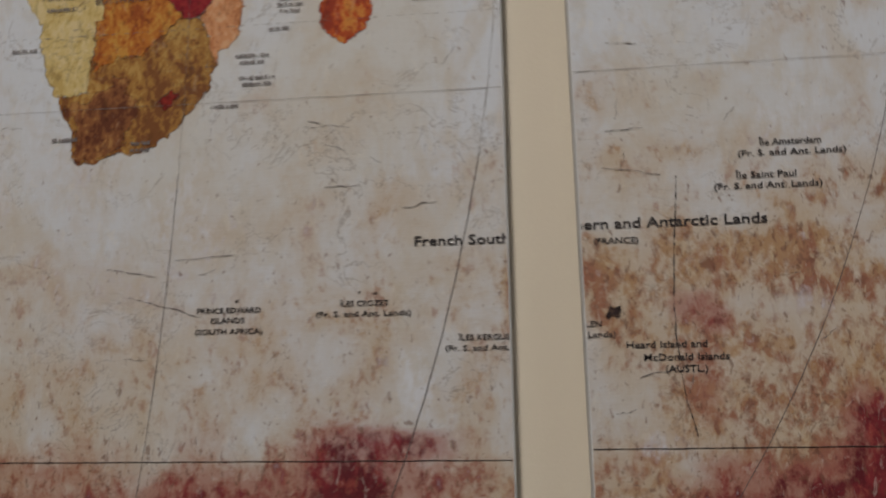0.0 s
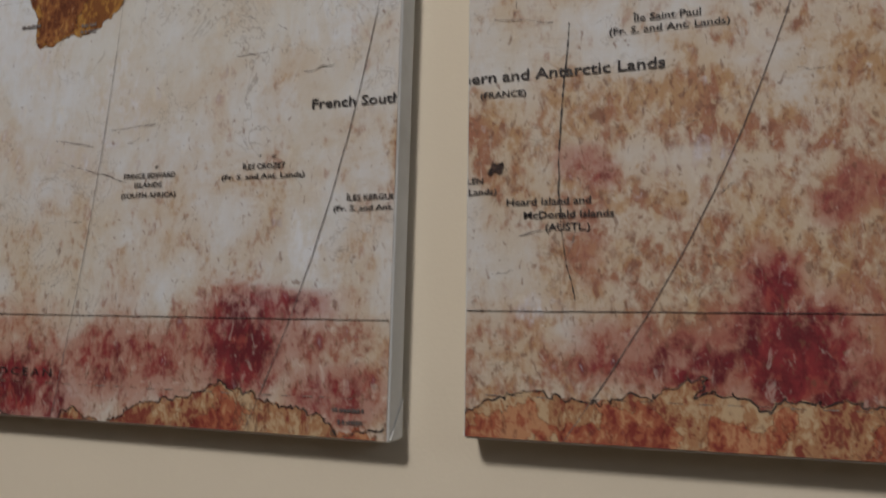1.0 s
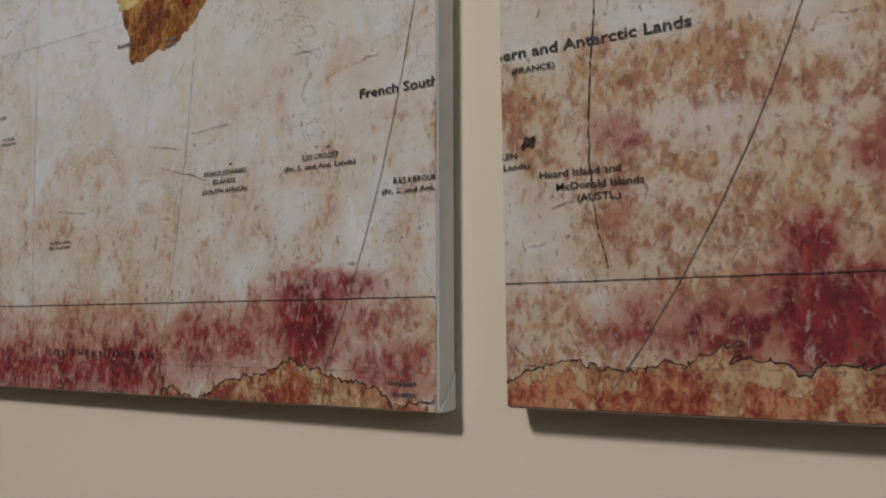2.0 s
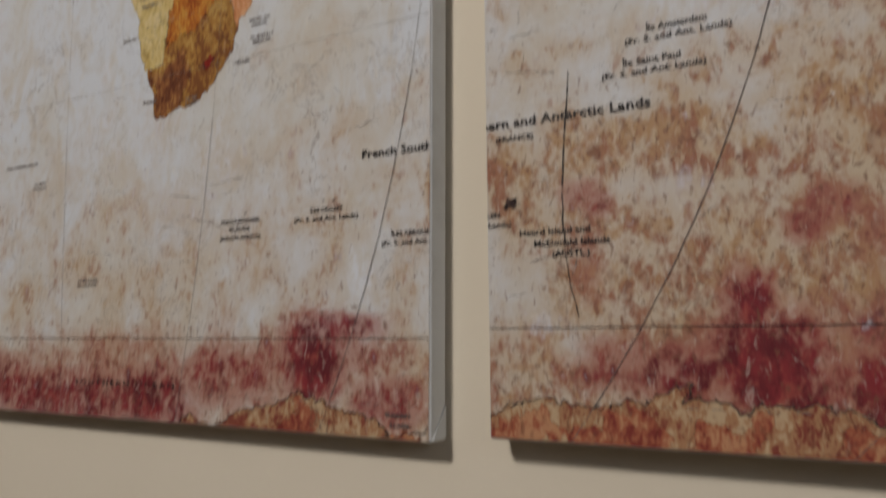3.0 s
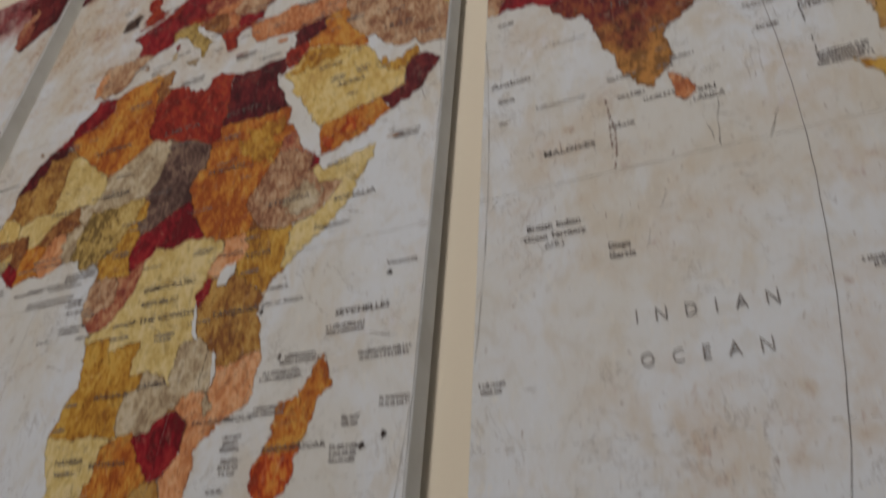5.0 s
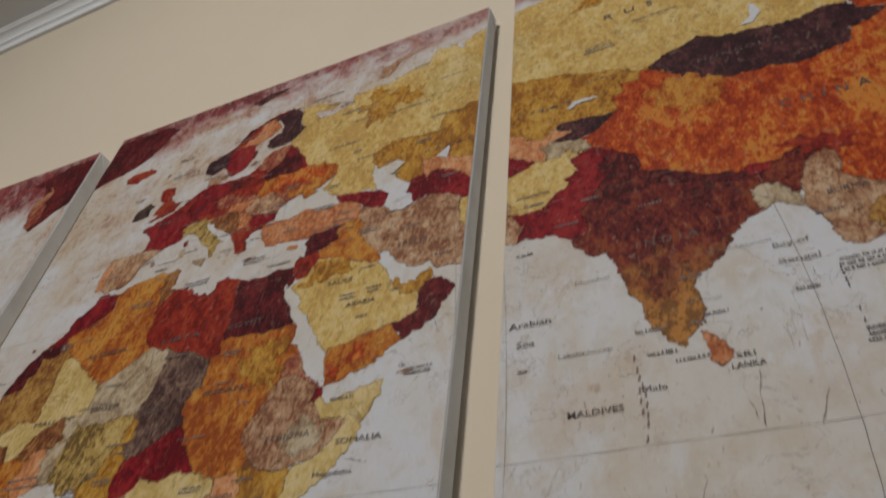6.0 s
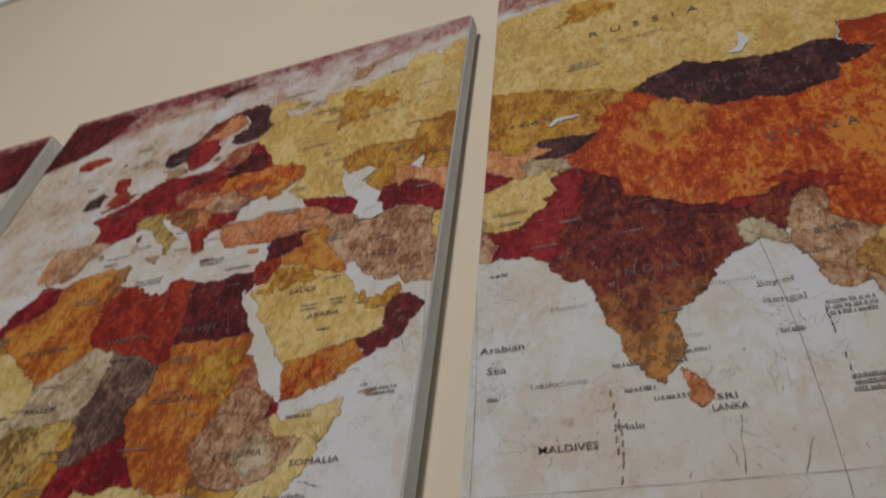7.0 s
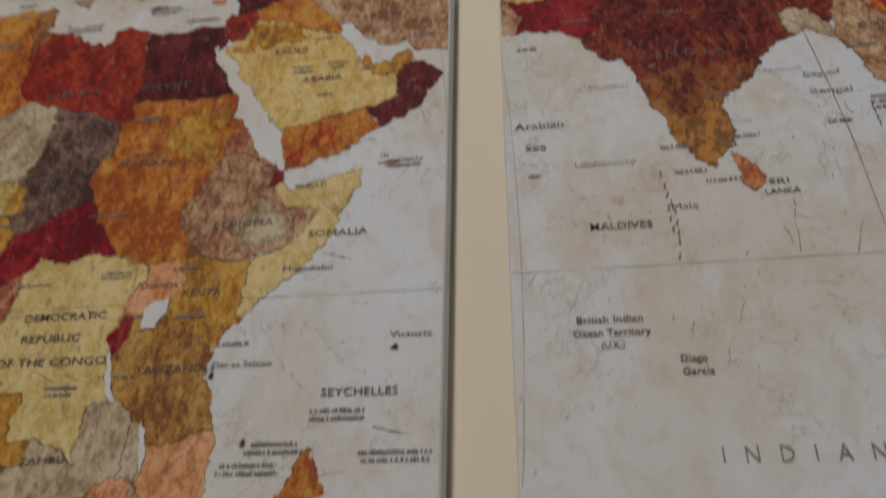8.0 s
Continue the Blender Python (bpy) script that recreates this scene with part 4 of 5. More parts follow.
country("brick", 2.5, 51.1, 4.5, 53, 7, 53.6, 6, 51.8, 6.2, 49.5)
country("tan", -9.2, 43.2, -1.8, 43.4, 3, 42.4, 0, 40, -0.3, 38.5, -2, 36.8, -5.5, 36, -7.4, 37.2, -7, 41.9, -8.8, 41.9)
country("peach", -8.8, 41.9, -7, 41.9, -7.4, 37.2, -8.9, 37, -9.4, 38.8)
country("olive", 7, 45.8, 10.5, 46.8, 13.5, 46.3, 12.3, 45, 13.8, 43.6, 16, 41.9, 18.4, 40.2, 17, 40.5, 16.2, 38, 15.7, 38, 15.8, 40, 12.3, 41.8, 10.3, 43.8, 8.5, 44.2, 7.5, 43.8, border=False)
country("grey_tan", 12.5, 38, 15.5, 38.2, 15, 36.7, border=False)
country("grey_tan", 8.3, 41, 9.6, 41, 9.5, 39.2, 8.5, 39, border=False)
country("rust_peach", 16.5, 46.6, 17, 48, 22.5, 48.3, 21, 46.2, 18.5, 45.7)
country("brown", 13.5, 45.5, 16.5, 46.5, 19, 45.9, 20.3, 44, 20, 42, 19.3, 41.8, 15.5, 43.8)
country("tan", 21, 46.2, 22.8, 48, 26.5, 48.2, 28.2, 46.5, 29.6, 45.3, 28.3, 43.7, 23, 43.9, 21.5, 44.8)
country("clay", 26.5, 48.2, 28.5, 48, 30, 46.2, 29.6, 45.4, 28.2, 46.5)
country("rust_peach", 19, 45.9, 21.3, 44.8, 22.8, 43.8, 22.3, 42.2, 20.5, 42, 20.3, 44)
country("brick", 19.4, 42, 21, 42.2, 23, 41.5, 21, 40.8, 20.3, 39.7, 19.4, 40.5)
country("crimson", 22.5, 44, 28, 43.7, 28, 42, 26, 41.7, 23, 41.3)
country("brick", 20.2, 39.6, 21, 40.8, 26.2, 41.5, 26, 40.8, 23.5, 40.3, 23, 39, 24, 37.7, 22.8, 36.6, 21.5, 37, 21, 38.5)
country("brick", -5.5, 50.1, 1.3, 51.2, 1.7, 52.7, 0, 53.5, -1.6, 55.5, -2, 57.5, -4.6, 58.6, -5.8, 58, -5, 55.5, -3, 54, -4.5, 53, -5, 51.8, -3, 51.3)
country("black", -10, 52, -6.3, 52.2, -6, 54.5, -7.5, 55.3, -10, 54)
country("brick", -24, 65.5, -22, 66.4, -16, 66.5, -13.6, 65, -18, 63.4, -22.5, 63.9)
country("maroon", 11, 61, 12.3, 63.5, 14.5, 66, 18, 68.3, 21, 69, 26, 69.8, 30, 69.6, 26, 70.8, 19, 69.4, 14, 67.4, 11, 64, 8, 62.3, border=False)
country("purple", 5.2, 59, 7.5, 58, 11, 59, 12, 61, 11.5, 62.5, 8, 62.6, 5.2, 61.8)
country("crimson", 11, 59, 12.7, 56, 14, 55.4, 16.5, 57, 18.8, 60, 17.6, 61.5, 18.4, 63, 12.3, 63.5, 11.5, 61.5)
country("rust_peach", 18.4, 63, 21.5, 64.5, 24, 65.8, 23, 68, 20.5, 69, 18, 68.3, 14.5, 66, 12.3, 63.5)
country("brick", 12.3, 63.5, 14.5, 66, 18, 68.3, 19, 66.5, 16.5, 64, size=3, border=False)
country("purple", 21.3, 61, 25, 60.2, 28, 60.5, 31.5, 62.9, 29.5, 65, 30, 67.5, 28.5, 69.8, 26, 69.8, 21.5, 69, 24, 67.5, 24.6, 65.6, 24.8, 64.6, 21.5, 63)
country("tan", 8.2, 55, 8.2, 57, 10.5, 57.6, 12.4, 56, 11, 55)
country("purple", 11, 79, 15, 77, 20, 78.5, 26, 80, 16, 80)
country("tan", 52, 71, 55, 71, 60, 75, 68, 76.7, 62, 76.3, 54, 74)
country("tan", 95, 79, 104, 79, 97, 81)
# the far north-west
country("maroon", -38, 65.5, -30, 68.2, -24, 69.5, -21, 72, -19.5, 75, -18, 79, -25, 82.5, -60, 82, -70, 78, -60, 76, -57, 74, -53, 70, -51, 66, -44, 60.2)
country("clay", -56, 71, -52, 66, -46, 61, -43, 62, -46, 66, -50, 71, -54, 75, size=2.0, border=False)
country("brick", -80, 74, -72, 71, -64, 67, -66, 63, -74, 64, -80, 70, -90, 72)
# small islands
for tone, lon, lat, w, h in (("tan", 54.0, 12.5, 0.9, 0.25), ("peach", 33.2, 35.1, 1.1, 0.35), ("brick", 25, 35.2, 1.3, 0.2), ("crimson", 9.1, 42.2, 0.4, 0.8), ("tan", 2.9, 39.6, 0.6, 0.3), ("purple", -7, 62, 0.4, 0.3), ("tan", 19, 57.6, 0.4, 0.6),
                             ("black", 43.4, -11.7, 0.25, 0.3), ("black", 44.4, -12.3, 0.2, 0.2), ("black", 55.5, -21.1, 0.35, 0.3), ("black", 57.6, -20.3, 0.3, 0.35), ("black", 55.5, -4.7, 0.25, 0.25), ("black", 39.4, -6.2, 0.2, 0.6), ("black", 72.4, -7.3, 0.15, 0.25),
                             ("maroon", -28, 38.5, 0.4, 0.2), ("umber", -15.6, 28, 0.5, 0.3), ("umber", -24, 15.2, 0.4, 0.4), ("peach", 12.4, 55.5, 0.6, 0.4), ("gold", 99, -1.5, 0.4, 0.6), ("yellow", 50, 80.6, 2.2, 0.2), ("yellow", 57, 80.9, 2.0, 0.2), ("clay", 22, 78.2, 1.6, 0.4)):
    country(tone, lon - w, lat, lon - 0.3 * w, lat + h, lon + 0.8 * w, lat + 0.6 * h, lon + w, lat - 0.3 * h, lon, lat - h, size=0.5, border=False)
country("gold", 44, 60, 48, 66, 56, 67.5, 60, 64, 56, 60.5, 50, 58.5, size=5, border=False)
country("gold", 92, 70, 98, 74, 106, 75, 104, 71, 97, 69, size=4.5, border=False)
country("pale_yellow", 60, 61, 64, 68, 74, 70, 78, 64, 70, 59, size=4.5, border=False)
country("orange", 84, 44, 90, 45.5, 95, 42, 92, 39, 86, 40, size=4.5, border=False)
country("orange", 113, 44, 122, 46, 122, 41, 113, 41, size=4.5, border=False)
country("brick", 95, 29.5, 98, 30.5, 101, 29, 99, 27, 96, 27.8, size=4, border=False)
country("gold", 36, 28.3, 37, 29.6, 39.5, 31.4, 43, 30.2, 45, 28.8, 42, 28, 39, 28.4, 37.8, 26.4, size=2.5, border=False)
country("grey_tan", 38.5, 6.5, 42, 9, 45, 7.6, 44, 5.4, 41, 4.8, size=4, border=False)
country("red_orange", 43.2, 15, 46, 16.8, 49, 16.6, 47, 14.2, 44, 13, size=4, border=False)
country("gold", 31, 21, 36, 20, 36, 16, 33, 14, 30, 17, size=4.5, border=False)
# inland waters
water(47, 45.3, 49, 46.5, 52, 47, 53.2, 46, 51, 44.6, 50.5, 44.2, 52.5, 42, 53.5, 41, 53, 39.5, 54, 37.3, 52, 36.6, 50, 37.3, 49, 38.5, 49.8, 40.3, 48, 42, 47.5, 43.5)
water(31.8, -2.3, 31.7, -0.8, 32.5, 0.2, 34, 0.2, 34, -1, 33.2, -2.4)
water(29.3, -3.4, 29.6, -4.5, 30.2, -6.6, 31.1, -8.6, 30.6, -8.5, 29.5, -6.3)
water(34, -9.6, 34.5, -10.5, 34.9, -12, 34.8, -14, 34.4, -12.5)
water(58.5, 45, 61, 46.6, 60.5, 44.2)
water(73.8, 45.6, 75, 46.7, 79, 46.6, 79, 46.3, 75.4, 46.1, 74.2, 45.2)
water(104, 51.6, 106.5, 52.9, 109, 55.6, 109.7, 55.4, 108.2, 53.2, 105.8, 51.5)
# Antarctica along the lower edge
country("ochre", -6, -72, -6, -70.3, 10, -70.2, 20, -69.9, 30, -69.6, 33, -68.7, 36, -69.6, 40, -69.6, 45, -67.7, 50, -66.8, 54, -65.9, 57, -66, 61, -67.3, 66, -67.7, 69, -67.9, 70, -69.3, 73, -70, 76, -69.2, 78, -68.1, 80, -66.9, 83, -66.3, 88, -66.7, 95, -66.4, 97, -65, 98.5, -64.6, 99, -65.9, 103, -65.7, 106, -66.6, 112, -66, 118, -66.9, 125, -66.4, 132, -66.2, 140, -66.8, 150, -68.4, 160, -69.5, 160, -72, size=1.6, label="ochre and rust printed polar land", edge=0.00052)
country("clay", 50, -72, 51, -68, 54, -66.3, 58, -66.6, 60, -68.5, 58, -72, size=4.5, border=False)
country("clay", 72, -72, 74, -69.4, 79, -68.3, 84, -67.6, 88, -69, 86, -72, size=4.5, border=False)
country("clay", 101, -72, 102, -67.6, 106, -66.9, 111, -67.2, 112, -72, size=3.5, border=False)
country("clay", 117, -72, 118, -67.6, 125, -67, 134, -66.8, 145, -68.5, 150, -72, size=3.5, border=False)
country("clay", 90, -72, 91, -67.6, 95, -67, 99, -67.4, 99, -72, size=3.5, border=False)
# small islands of the southern ocean
country("black", 68.7, -49.2, 69.0, -48.6, 69.5, -48.9, 69.9, -48.7, 70.1, -49.1, 70.6, -49.2, 70.2, -49.5, 69.6, -49.4, 69.3, -49.8, 68.9, -49.7, size=0.7, border=False)
country("black", 50.2, -46.2, 50.6, -46.1, 50.5, -46.5, size=0.3, border=False)
country("black", 51.8, -46.3, 52.4, -46.35, 52, -46.6, size=0.3, border=False)
country("black", 37.6, -46.7, 38.1, -46.6, 37.8, -47, size=0.3, border=False)

# ---- drawn lines ----


def meridian(lon, low, high, width, dash=0.0, material=INK):
    pts = [on_map(lon, float(a)) for a in np.linspace(low, high, 160)]
    pts = [(u + 0.0003 * noise.noise((u * 30, z * 60, lon)), z) for u, z in pts]
    lay("meridian", lambda: ribbon(pts, width, dash=dash, rough=0.25), material, 24)


def parallel(lat, west, east, width, dash=0.0, material=INK):
    pts = [on_map(float(a), lat) for a in np.linspace(west, east, 420)]
    pts = [(u, z + 0.0003 * noise.noise((u * 60, lat, 1.0))) for u, z in pts]
    for ob in lay("parallel", lambda: ribbon(pts, width, dash=dash, rough=0.25), material, 24):
        if dash:
            tagged(ob, "fine dashed printed line", kind="stuff")


for lon, dark in ((-60, 0), (-30, 0), (0, 0), (30, 0), (60, 1), (90, 1), (120, 1)):
    meridian(lon, -75, -36, 0.0004 if dark else 0.00036, 0.0, LABEL_INK if dark else BAR_INK)
    meridian(lon, -36, 22 if lon == 90 else -16, 0.0004 if dark else 0.0003, 0.0, BAR_INK if lon == 90 else FAINT_INK)
    meridian(lon, 22 if lon == 90 else -16, 84, 0.00028, 0.0, FAINT_INK)
parallel(-60, -60, 130, 0.0004)
parallel(-66.56, -60, 130, 0.0005, 0.006, FAINT_INK)
parallel(-30, -60, 130, 0.00032, 0.0, FAINT_INK)
parallel(-23.44, -60, 130, 0.0003, 0.0035, FAINT_INK)
parallel(0, -60, 130, 0.00032, 0.0, FAINT_INK)
parallel(30, -60, 130, 0.0003, 0.0, FAINT_INK)
parallel(60, -60, 130, 0.0003, 0.0, FAINT_INK)


def scratch(u0, z0, u1, z1, width, material=INK, bend=0.002):
    steps = max(6, int(math.hypot(u1 - u0, z1 - z0) / 0.002))
    pts = []
    for i in range(steps + 1):
        s = i / steps
        n = noise.noise_vector((u0 * 90 + s * 3, z0 * 90, 2.0))
        taper = math.sin(math.pi * s)
        pts.append((u0 + (u1 - u0) * s + n.x * bend * taper, z0 + (z1 - z0) * s + n.z * bend * taper))
    lay("scratch", lambda: ribbon(pts, width, rough=0.9), material, 25)


scratch(0.144, 0.498, 0.141, 0.466, 0.0004, FAINT_INK)
scratch(0.136, 0.482, 0.139, 0.470, 0.0005, FAINT_INK)
# the long crease across the eastern canvas, then single scratches
for a, b in (((0.050, 0.200), (0.046, 0.150)), ((0.046, 0.150), (0.045, 0.118)), ((0.045, 0.118), (0.049, 0.082)), ((0.049, 0.082), (0.053, 0.066))):
    scratch(*a, *b, 0.0005, INK, 0.0012)
for s in ((-0.185, 0.170, -0.150, 0.172), (-0.225, 0.166, -0.196, 0.161), (-0.212, 0.150, -0.170, 0.138), (-0.110, 0.246, -0.086, 0.241), (-0.100, 0.232, -0.088, 0.228), (-0.074, 0.224, -0.068, 0.220),
          (-0.100, 0.208, -0.082, 0.208), (0.020, 0.232, 0.022, 0.243), (0.076, 0.228, 0.082, 0.236), (0.015, 0.226, 0.034, 0.227), (0.012, 0.206, 0.042, 0.201), (0.026, 0.096, 0.046, 0.101), (0.013, 0.078, 0.024, 0.080),
          (0.105, 0.429, 0.110, 0.442), (0.096, 0.407, 0.099, 0.418), (0.083, 0.425, 0.085, 0.432), (0.022, 0.205, 0.024, 0.215), (0.183, 0.560, 0.185, 0.549),
          (0.116, 0.113, 0.124, 0.119), (0.150, 0.168, 0.162, 0.167), (-0.32, 0.129, -0.29, 0.125), (-0.02, 0.592, -0.012, 0.575)):
    scratch(*s, 0.00036, BAR_INK)
for i in range(46):
    rng = random.Random(i)
    u, z = rng.uniform(-0.45, 0.28), rng.uniform(0.03, 0.6)
    ang, length = rng.choice((0.1, 0.15, -0.2, 1.4, 1.2)) + rng.uniform(-0.2, 0.2), rng.uniform(0.004, 0.022)
    scratch(u, z, u + math.cos(ang) * length, z + math.sin(ang) * length, 0.0004, FAINT_INK)
# the island chain of the Maldives and Lakshadweep
for lon, lat in ((73.0, 7.0), (73.1, 6.2), (73.3, 5.4), (73.0, 5.0), (73.5, 4.6), (73.0, 4.0), (73.5, 3.6), (73.1, 3.0), (73.5, 2.6), (73.4, 1.9), (73.2, 0.6), (72.9, 8.2)):
    u, z = on_map(lon, lat)
    scratch(u, z - 0.0022, u + 0.001, z + 0.0022, 0.0011, MALDIVES_INK, 0.001)
for lat in (13.5, 12.9, 12.2, 11.6, 9.2, 8, 7.2):
    u, z = on_map(92.8, lat)
    scratch(u, z - 0.0018, u + 0.0005, z + 0.0018, 0.0009, LABEL_INK, 0.0008)

# ---- lettering ----


def lettering(words, u0, u1, z, cap, material=INK, gap=1.0, bold=0.0, tilt=0.0):
    """Words from u0 to u1 on a base line at height z, cap metres tall."""
    curve = bpy.data.curves.new("lettering", "FONT")
    curve.body, curve.resolution_u, curve.space_character, curve.offset = words, 2, gap, bold
    holder = new("lettering", curve)
    bpy.context.view_layer.update()
    mesh = bpy.data.meshes.new_from_object(holder.evaluated_get(bpy.context.evaluated_depsgraph_get()))
    bpy.data.objects.remove(holder)
    bpy.data.curves.remove(curve)
    material = LABEL_INK if material is INK and z > 0.3 else material
    xs = [v.co.x for v in mesh.vertices]
    low, wide = min(xs), max(xs) - min(xs)

    def build():
        bm = bmesh.new()
        bm.from_mesh(mesh)
        for v in bm.verts:
            x = (v.co.x - low) / wide * (u1 - u0)
            v.co = Vector((u0 + x, 0, z + v.co.y * cap / 0.69 + tilt * x))
        bm.normal_update()
        return bm

    lay("lettering", build, material, 28)
    bpy.data.meshes.remove(mesh)


def bars(u, z, width, rows=1, cap=0.0022, material=None):
    """Small print that cannot be read: a broken bar for each row."""
    rng = random.Random(int((u + 2) * 9000 + z * 700))

    def build():
        bm = bmesh.new()
        again = random.Random(int((u + 2) * 9000 + z * 700))
        for r in range(rows):
            length = width * again.uniform(0.7, 1.0)
            x = u + (width - length) / 2
            end = x + length
            while x < end:
                w = min(again.uniform(0.0007, 0.0016), end - x)
                lift = again.uniform(-0.0002, 0.0002)
                top = cap * again.choice((0.78, 0.82, 1.0, 1.05))
                y = z - r * cap * 1.75
                bm.faces.new([bm.verts.new(p) for p in ((x, 0, y + lift), (x + w, 0, y + lift), (x + w, 0, y + top), (x, 0, y + top))])
                x += w + again.choice((0.0002, 0.0003, 0.0003, 0.0011))
        bm.normal_update()
        return bm

    lay("small_print", build, material or BAR_INK, 28)


lettering("French Southern and Antarctic Lands", -0.0505, 0.0945, 0.1735, 0.0052, bold=0.014)
lettering("(FRANCE)", 0.006, 0.029, 0.1655, 0.0030, bold=0.014)
lettering("PRINCE EDWARD", -0.172, -0.136, 0.1400, 0.0029, bold=0.014)
lettering("ISLANDS", -0.164, -0.145, 0.1345, 0.0029, bold=0.014)
lettering("(SOUTH AFRICA)", -0.173, -0.135, 0.1285, 0.0029, bold=0.014)
lettering("ÎLES CROZET", -0.092, -0.065, 0.1420, 0.0029, bold=0.014)
lettering("(Fr. S. and Ant. Lands)", -0.105, -0.053, 0.1365, 0.0029, bold=0.014)
lettering("ÎLES KERGUELEN", -0.028, 0.008, 0.1225, 0.0029, bold=0.014)
lettering("(Fr. S. and Ant. Lands)", -0.035, 0.015, 0.1170, 0.0029, bold=0.014)
lettering("Heard Island and", 0.0200, 0.0605, 0.1110, 0.0034, bold=0.014)
lettering("McDonald Islands", 0.0285, 0.0710, 0.1045, 0.0034, bold=0.014)
lettering("(AUSTL.)", 0.0390, 0.0600, 0.0985, 0.0034, bold=0.014)
lettering("Île Amsterdam", 0.0930, 0.1240, 0.2140, 0.0034, bold=0.014)
lettering("(Fr. S. and Ant. Lands)", 0.0820, 0.1360, 0.2085, 0.0032, bold=0.014)
lettering("Île Saint Paul", 0.0800, 0.1105, 0.1970, 0.0034, bold=0.014)
lettering("(Fr. S. and Ant. Lands)", 0.0690, 0.1230, 0.1915, 0.0032, bold=0.014)
lettering("SOUTHERN OCEAN", -0.325, -0.2138, 0.0245, 0.0046, INK, 1.4, bold=-0.004)
lettering("INDIAN", 0.0875, 0.1550, 0.3630, 0.0075, BAR_INK, 2.6, bold=-0.004)
lettering("OCEAN", 0.0880, 0.1490, 0.3390, 0.0075, BAR_INK, 2.6, bold=-0.004)
lettering("MALDIVES", 0.0400, 0.0720, 0.4865, 0.0042, bold=0.004)
lettering("Male", 0.0830, 0.0965, 0.4960, 0.0036)
lettering("SRI", 0.1340, 0.1440, 0.5080, 0.0034, bold=0.004)
lettering("LANKA", 0.1310, 0.1485, 0.5015, 0.0035, bold=0.004)
lettering("Arabian", 0.0025, 0.0305, 0.5575, 0.0048)
lettering("Sea", 0.0080, 0.0200, 0.5420, 0.0046)
lettering("Bay of", 0.1660, 0.1860, 0.5790, 0.0042, FAINT_INK)
lettering("Bengal", 0.1670, 0.1890, 0.5660, 0.0042, FAINT_INK)
lettering("Visakhapatnam", 0.1290, 0.1660, 0.5850, 0.0036, FAINT_INK)
lettering("Chennai", 0.1130, 0.1330, 0.5500, 0.0036, FAINT_INK)
lettering("Mumbai", 0.0470, 0.0690, 0.5830, 0.0036, FAINT_INK)
lettering("Lakshadweep", 0.0350, 0.0680, 0.5280, 0.0036, FAINT_INK)
lettering("INDIA", 0.0880, 0.1270, 0.6030, 0.0060, INK, 1.7)
lettering("CHINA", 0.1945, 0.2500, 0.7015, 0.0085, INK, 2.0)
lettering("RUSSIA", 0.0820, 0.1740, 0.8870, 0.0085, INK, 2.2)
lettering("KAZAKHSTAN", -0.0480, 0.0480, 0.7800, 0.0045, INK, 1.9)
lettering("MONGOLIA", 0.1500, 0.2100, 0.7810, 0.0045, INK, 1.3)
lettering("IRAN", -0.0580, -0.0330, 0.6690, 0.0058, INK, 1.5)
lettering("SAUDI", -0.1170, -0.0950, 0.6450, 0.0045)
lettering("ARABIA", -0.0950, -0.0690, 0.6180, 0.0045)
lettering("AFGHANISTAN", 0.0045, 0.0300, 0.6780, 0.0034)
lettering("BURMA", 0.2030, 0.2260, 0.6120, 0.0042)
lettering("SOMALIA", -0.0780, -0.0440, 0.5005, 0.0042)
lettering("ETHIOPIA", -0.1360, -0.1000, 0.5100, 0.0050, INK, 1.1)
lettering("KENYA", -0.1460, -0.1240, 0.4670, 0.0044)
lettering("UGANDA", -0.1720, -0.1500, 0.4730, 0.0036)
lettering("TANZANIA", -0.1640, -0.1240, 0.4220, 0.0048)
lettering("SEYCHELLES", -0.0610, -0.0220, 0.4065, 0.0042, bold=0.004)
lettering("Mogadishu", -0.0900, -0.0620, 0.4790, 0.0034)
lettering("Victoria", -0.0280, -0.0060, 0.4370, 0.0034)
lettering("Dar es Salaam", -0.1210, -0.0890, 0.4240, 0.0032)
lettering("DEMOCRATIC", -0.2380, -0.1890, 0.4560, 0.0046, bold=0.002)
lettering("REPUBLIC", -0.2360, -0.2010, 0.4430, 0.0046, bold=0.002)
lettering("OF THE CONGO", -0.2470, -0.1820, 0.4290, 0.0046, bold=0.002)
lettering("ANGOLA", -0.2540, -0.2220, 0.3720, 0.0042)
lettering("NAMIBIA", -0.2700, -0.2440, 0.3270, 0.0040)
lettering("BOTSWANA", -0.2370, -0.2050, 0.3230, 0.0038)
lettering("MADAGASCAR", -0.0970, -0.0530, 0.3220, 0.0036)
lettering("MOZAMBIQUE", -0.1560, -0.1090, 0.3440, 0.0034)
lettering("ZAMBIA", -0.2160, -0.1880, 0.3760, 0.0036)
lettering("SUDAN", -0.2080, -0.1720, 0.5600, 0.0050)
lettering("CHAD", -0.2700, -0.2450, 0.5540, 0.0044)
lettering("NIGER", -0.3260, -0.2950, 0.5660, 0.0046)
lettering("MALI", -0.3880, -0.3650, 0.5620, 0.0046)
lettering("LIBYA", -0.2760, -0.2350, 0.6240, 0.0050)
lettering("EGYPT", -0.2060, -0.1720, 0.6230, 0.0050)
lettering("ALGERIA", -0.3640, -0.3160, 0.6260, 0.0050)
lettering("British Indian", 0.0290, 0.0610, 0.4330, 0.0036, bold=0.014)
lettering("Ocean Territory", 0.0270, 0.0640, 0.4260, 0.0036, bold=0.014)
lettering("(U.K.)", 0.0400, 0.0510, 0.4195, 0.0034, bold=0.004)
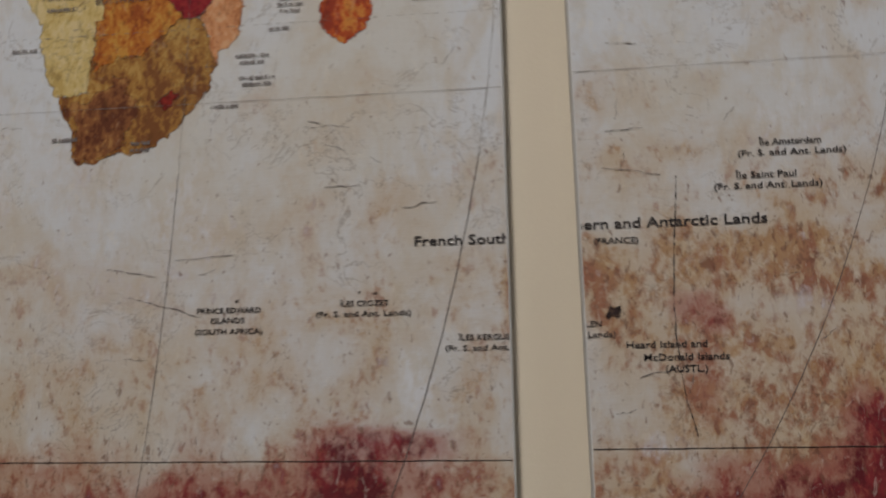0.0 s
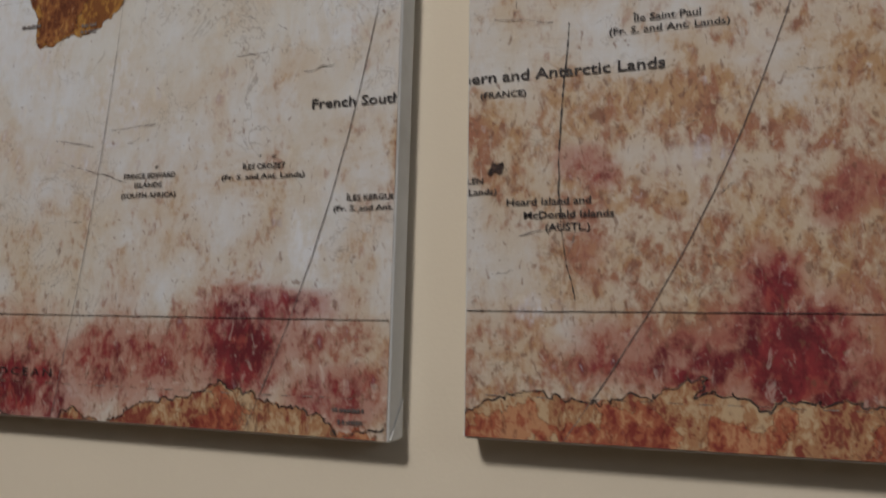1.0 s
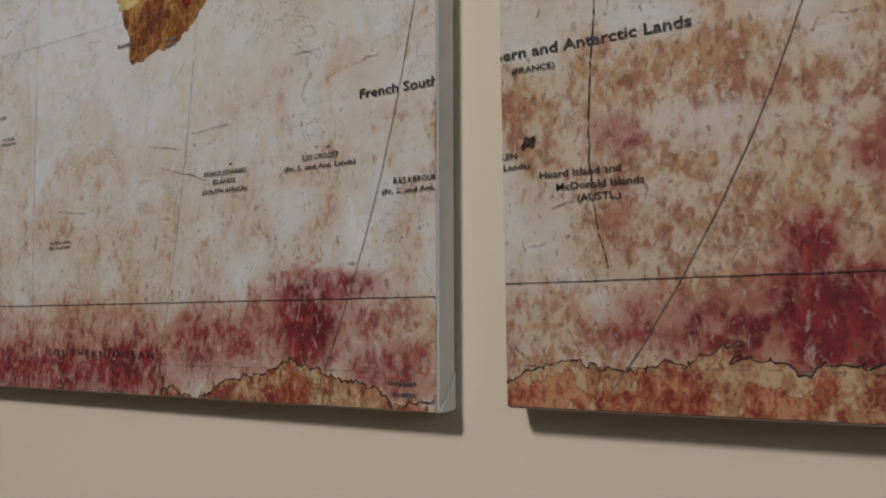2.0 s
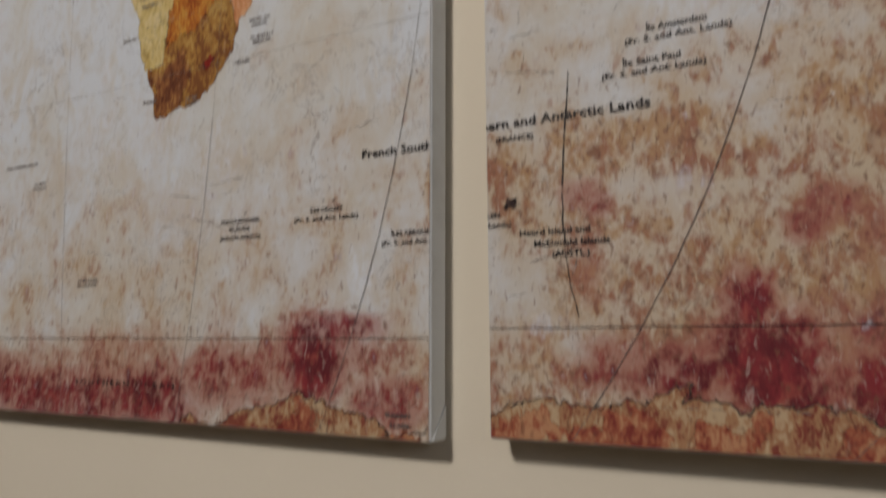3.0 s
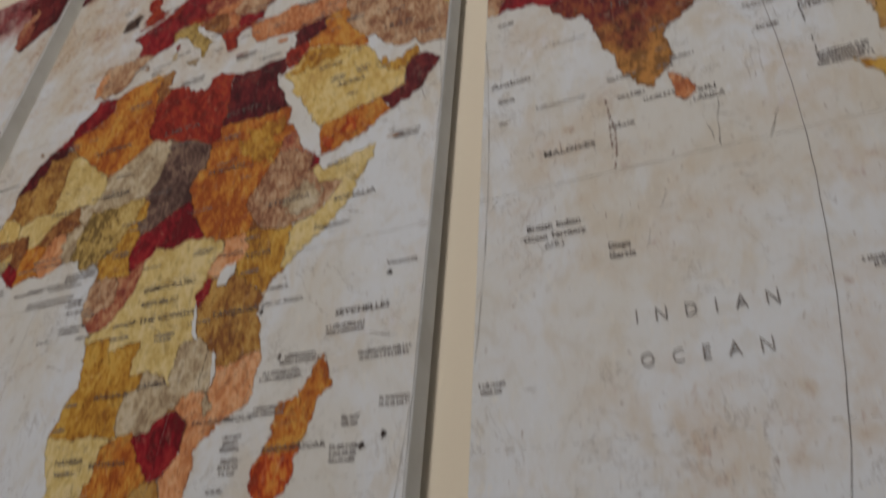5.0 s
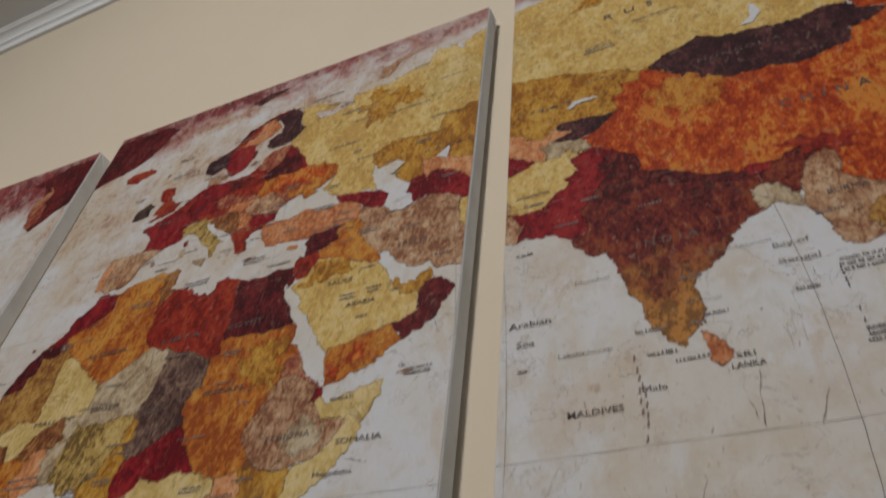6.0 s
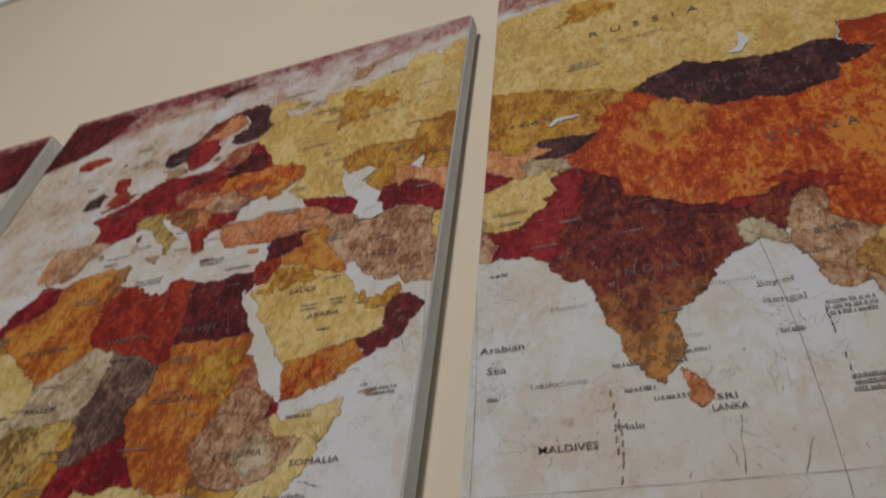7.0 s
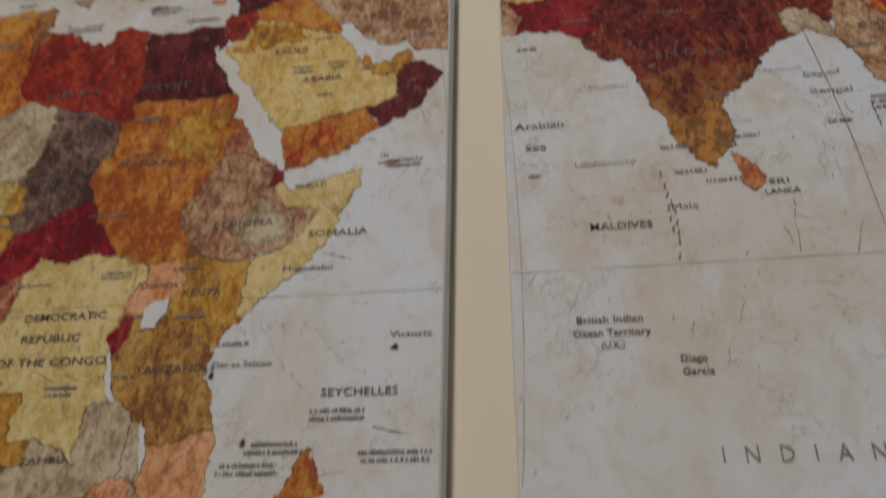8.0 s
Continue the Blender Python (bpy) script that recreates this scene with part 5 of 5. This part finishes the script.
lettering("Diego", 0.0760, 0.0880, 0.4110, 0.0036, bold=0.014)
lettering("Garcia", 0.0760, 0.0905, 0.4045, 0.0036, bold=0.014)
# small print beyond reading
for row in ((-0.262, 0.241, 0.017), (-0.214, 0.237, 0.013, 2), (-0.331, 0.105, 0.028, 2), (-0.440, 0.208, 0.050), (-0.398, 0.190, 0.022, 2), (-0.130, 0.333, 0.016, 3), (-0.128, 0.318, 0.016, 3), (-0.112, 0.349, 0.028, 2),
            (-0.046, 0.337, 0.014, 2), (-0.052, 0.320, 0.022, 3), (-0.022, 0.346, 0.021, 2), (-0.041, 0.377, 0.038, 2), (-0.070, 0.398, 0.036, 2), (-0.098, 0.382, 0.032, 2), (-0.112, 0.372, 0.036, 2), (-0.124, 0.436, 0.024), (-0.134, 0.300, 0.016),
            (-0.152, 0.285, 0.020, 2), (-0.150, 0.272, 0.022, 2), (-0.166, 0.256, 0.016), (-0.290, 0.296, 0.020), (-0.285, 0.352, 0.014), (-0.282, 0.370, 0.014), (-0.400, 0.365, 0.022, 2), (-0.352, 0.478, 0.040), (-0.336, 0.489, 0.036, 2),
            (-0.395, 0.480, 0.038), (-0.322, 0.462, 0.018, 2), (-0.300, 0.446, 0.018), (-0.268, 0.320, 0.020), (-0.440, 0.520, 0.020, 4), (-0.430, 0.490, 0.022, 2), (-0.410, 0.650, 0.022, 2), (-0.036, 0.549, 0.022, 2), (-0.040, 0.553, 0.006),
            (0.002, 0.339, 0.016, 2), (0.190, 0.378, 0.050, 2), (0.085, 0.519, 0.022), (0.080, 0.536, 0.022), (0.100, 0.512, 0.024), (0.196, 0.560, 0.026, 3), (0.196, 0.512, 0.030, 3), (0.030, 0.640, 0.024), (0.008, 0.523, 0.010), (0.004, 0.620, 0.016),
            (0.170, 0.545, 0.016), (0.120, 0.540, 0.016), (0.112, 0.535, 0.012), (0.190, 0.598, 0.022), (-0.080, 0.632, 0.014, 2), (-0.105, 0.630, 0.020, 2), (-0.085, 0.605, 0.012), (-0.060, 0.624, 0.016), (-0.090, 0.535, 0.020), (-0.155, 0.484, 0.018),
            (-0.175, 0.455, 0.016), (-0.150, 0.454, 0.022), (-0.185, 0.420, 0.022), (-0.215, 0.415, 0.022, 2), (-0.260, 0.430, 0.016), (-0.28, 0.69, 0.03, 2), (-0.22, 0.70, 0.03, 2), (-0.19, 0.685, 0.03), (-0.33, 0.72, 0.02), (-0.34, 0.68, 0.03, 2),
            (-0.30, 0.735, 0.02), (-0.26, 0.745, 0.03), (-0.22, 0.765, 0.03), (-0.16, 0.745, 0.03, 2), (-0.15, 0.715, 0.03), (-0.12, 0.80, 0.02), (-0.16, 0.83, 0.04), (-0.10, 0.86, 0.05), (-0.05, 0.89, 0.04), (-0.14, 0.88, 0.03), (-0.05, 0.83, 0.03),
            (-0.20, 0.79, 0.02, 2), (-0.24, 0.82, 0.02), (-0.35, 0.82, 0.03), (-0.37, 0.87, 0.04), (-0.30, 0.90, 0.05), (-0.20, 0.93, 0.04), (0.06, 0.85, 0.03, 3), (0.10, 0.87, 0.05), (0.02, 0.78, 0.02), (0.06, 0.80, 0.03), (-0.03, 0.74, 0.02),
            (-0.10, 0.70, 0.02, 2), (-0.13, 0.72, 0.02), (-0.09, 0.655, 0.016), (-0.028, 0.65, 0.02), (-0.06, 0.69, 0.02), (0.01, 0.668, 0.016), (0.05, 0.66, 0.02), (0.09, 0.64, 0.02), (0.11, 0.57, 0.016),
            (-0.41, 0.505, 0.075), (-0.388, 0.482, 0.079), (-0.372, 0.468, 0.056, 2), (-0.322, 0.451, 0.036), (-0.323, 0.437, 0.032, 2), (-0.342, 0.428, 0.021), (-0.299, 0.426, 0.021), (-0.459, 0.542, 0.028), (-0.5, 0.619, 0.046), (-0.485, 0.57, 0.031, 2), (-0.39, 0.512, 0.041), (-0.259, 0.419, 0.021)):
    bars(*row)
# the many small place names of the crowded lands
for i in range(58):
    rng = random.Random(700 + i)
    u, z = (rng.uniform(-0.42, -0.03), rng.uniform(0.69, 0.94)) if i < 40 else (rng.uniform(-0.40, -0.14), rng.uniform(0.47, 0.66))
    bars(u, z, rng.uniform(0.010, 0.026), rng.choice((1, 1, 2)), 0.0017)
for row in ((-0.0330, 0.0140, 0.022), (-0.0300, 0.0080, 0.020)):
    bars(*row, material=LABEL_INK)
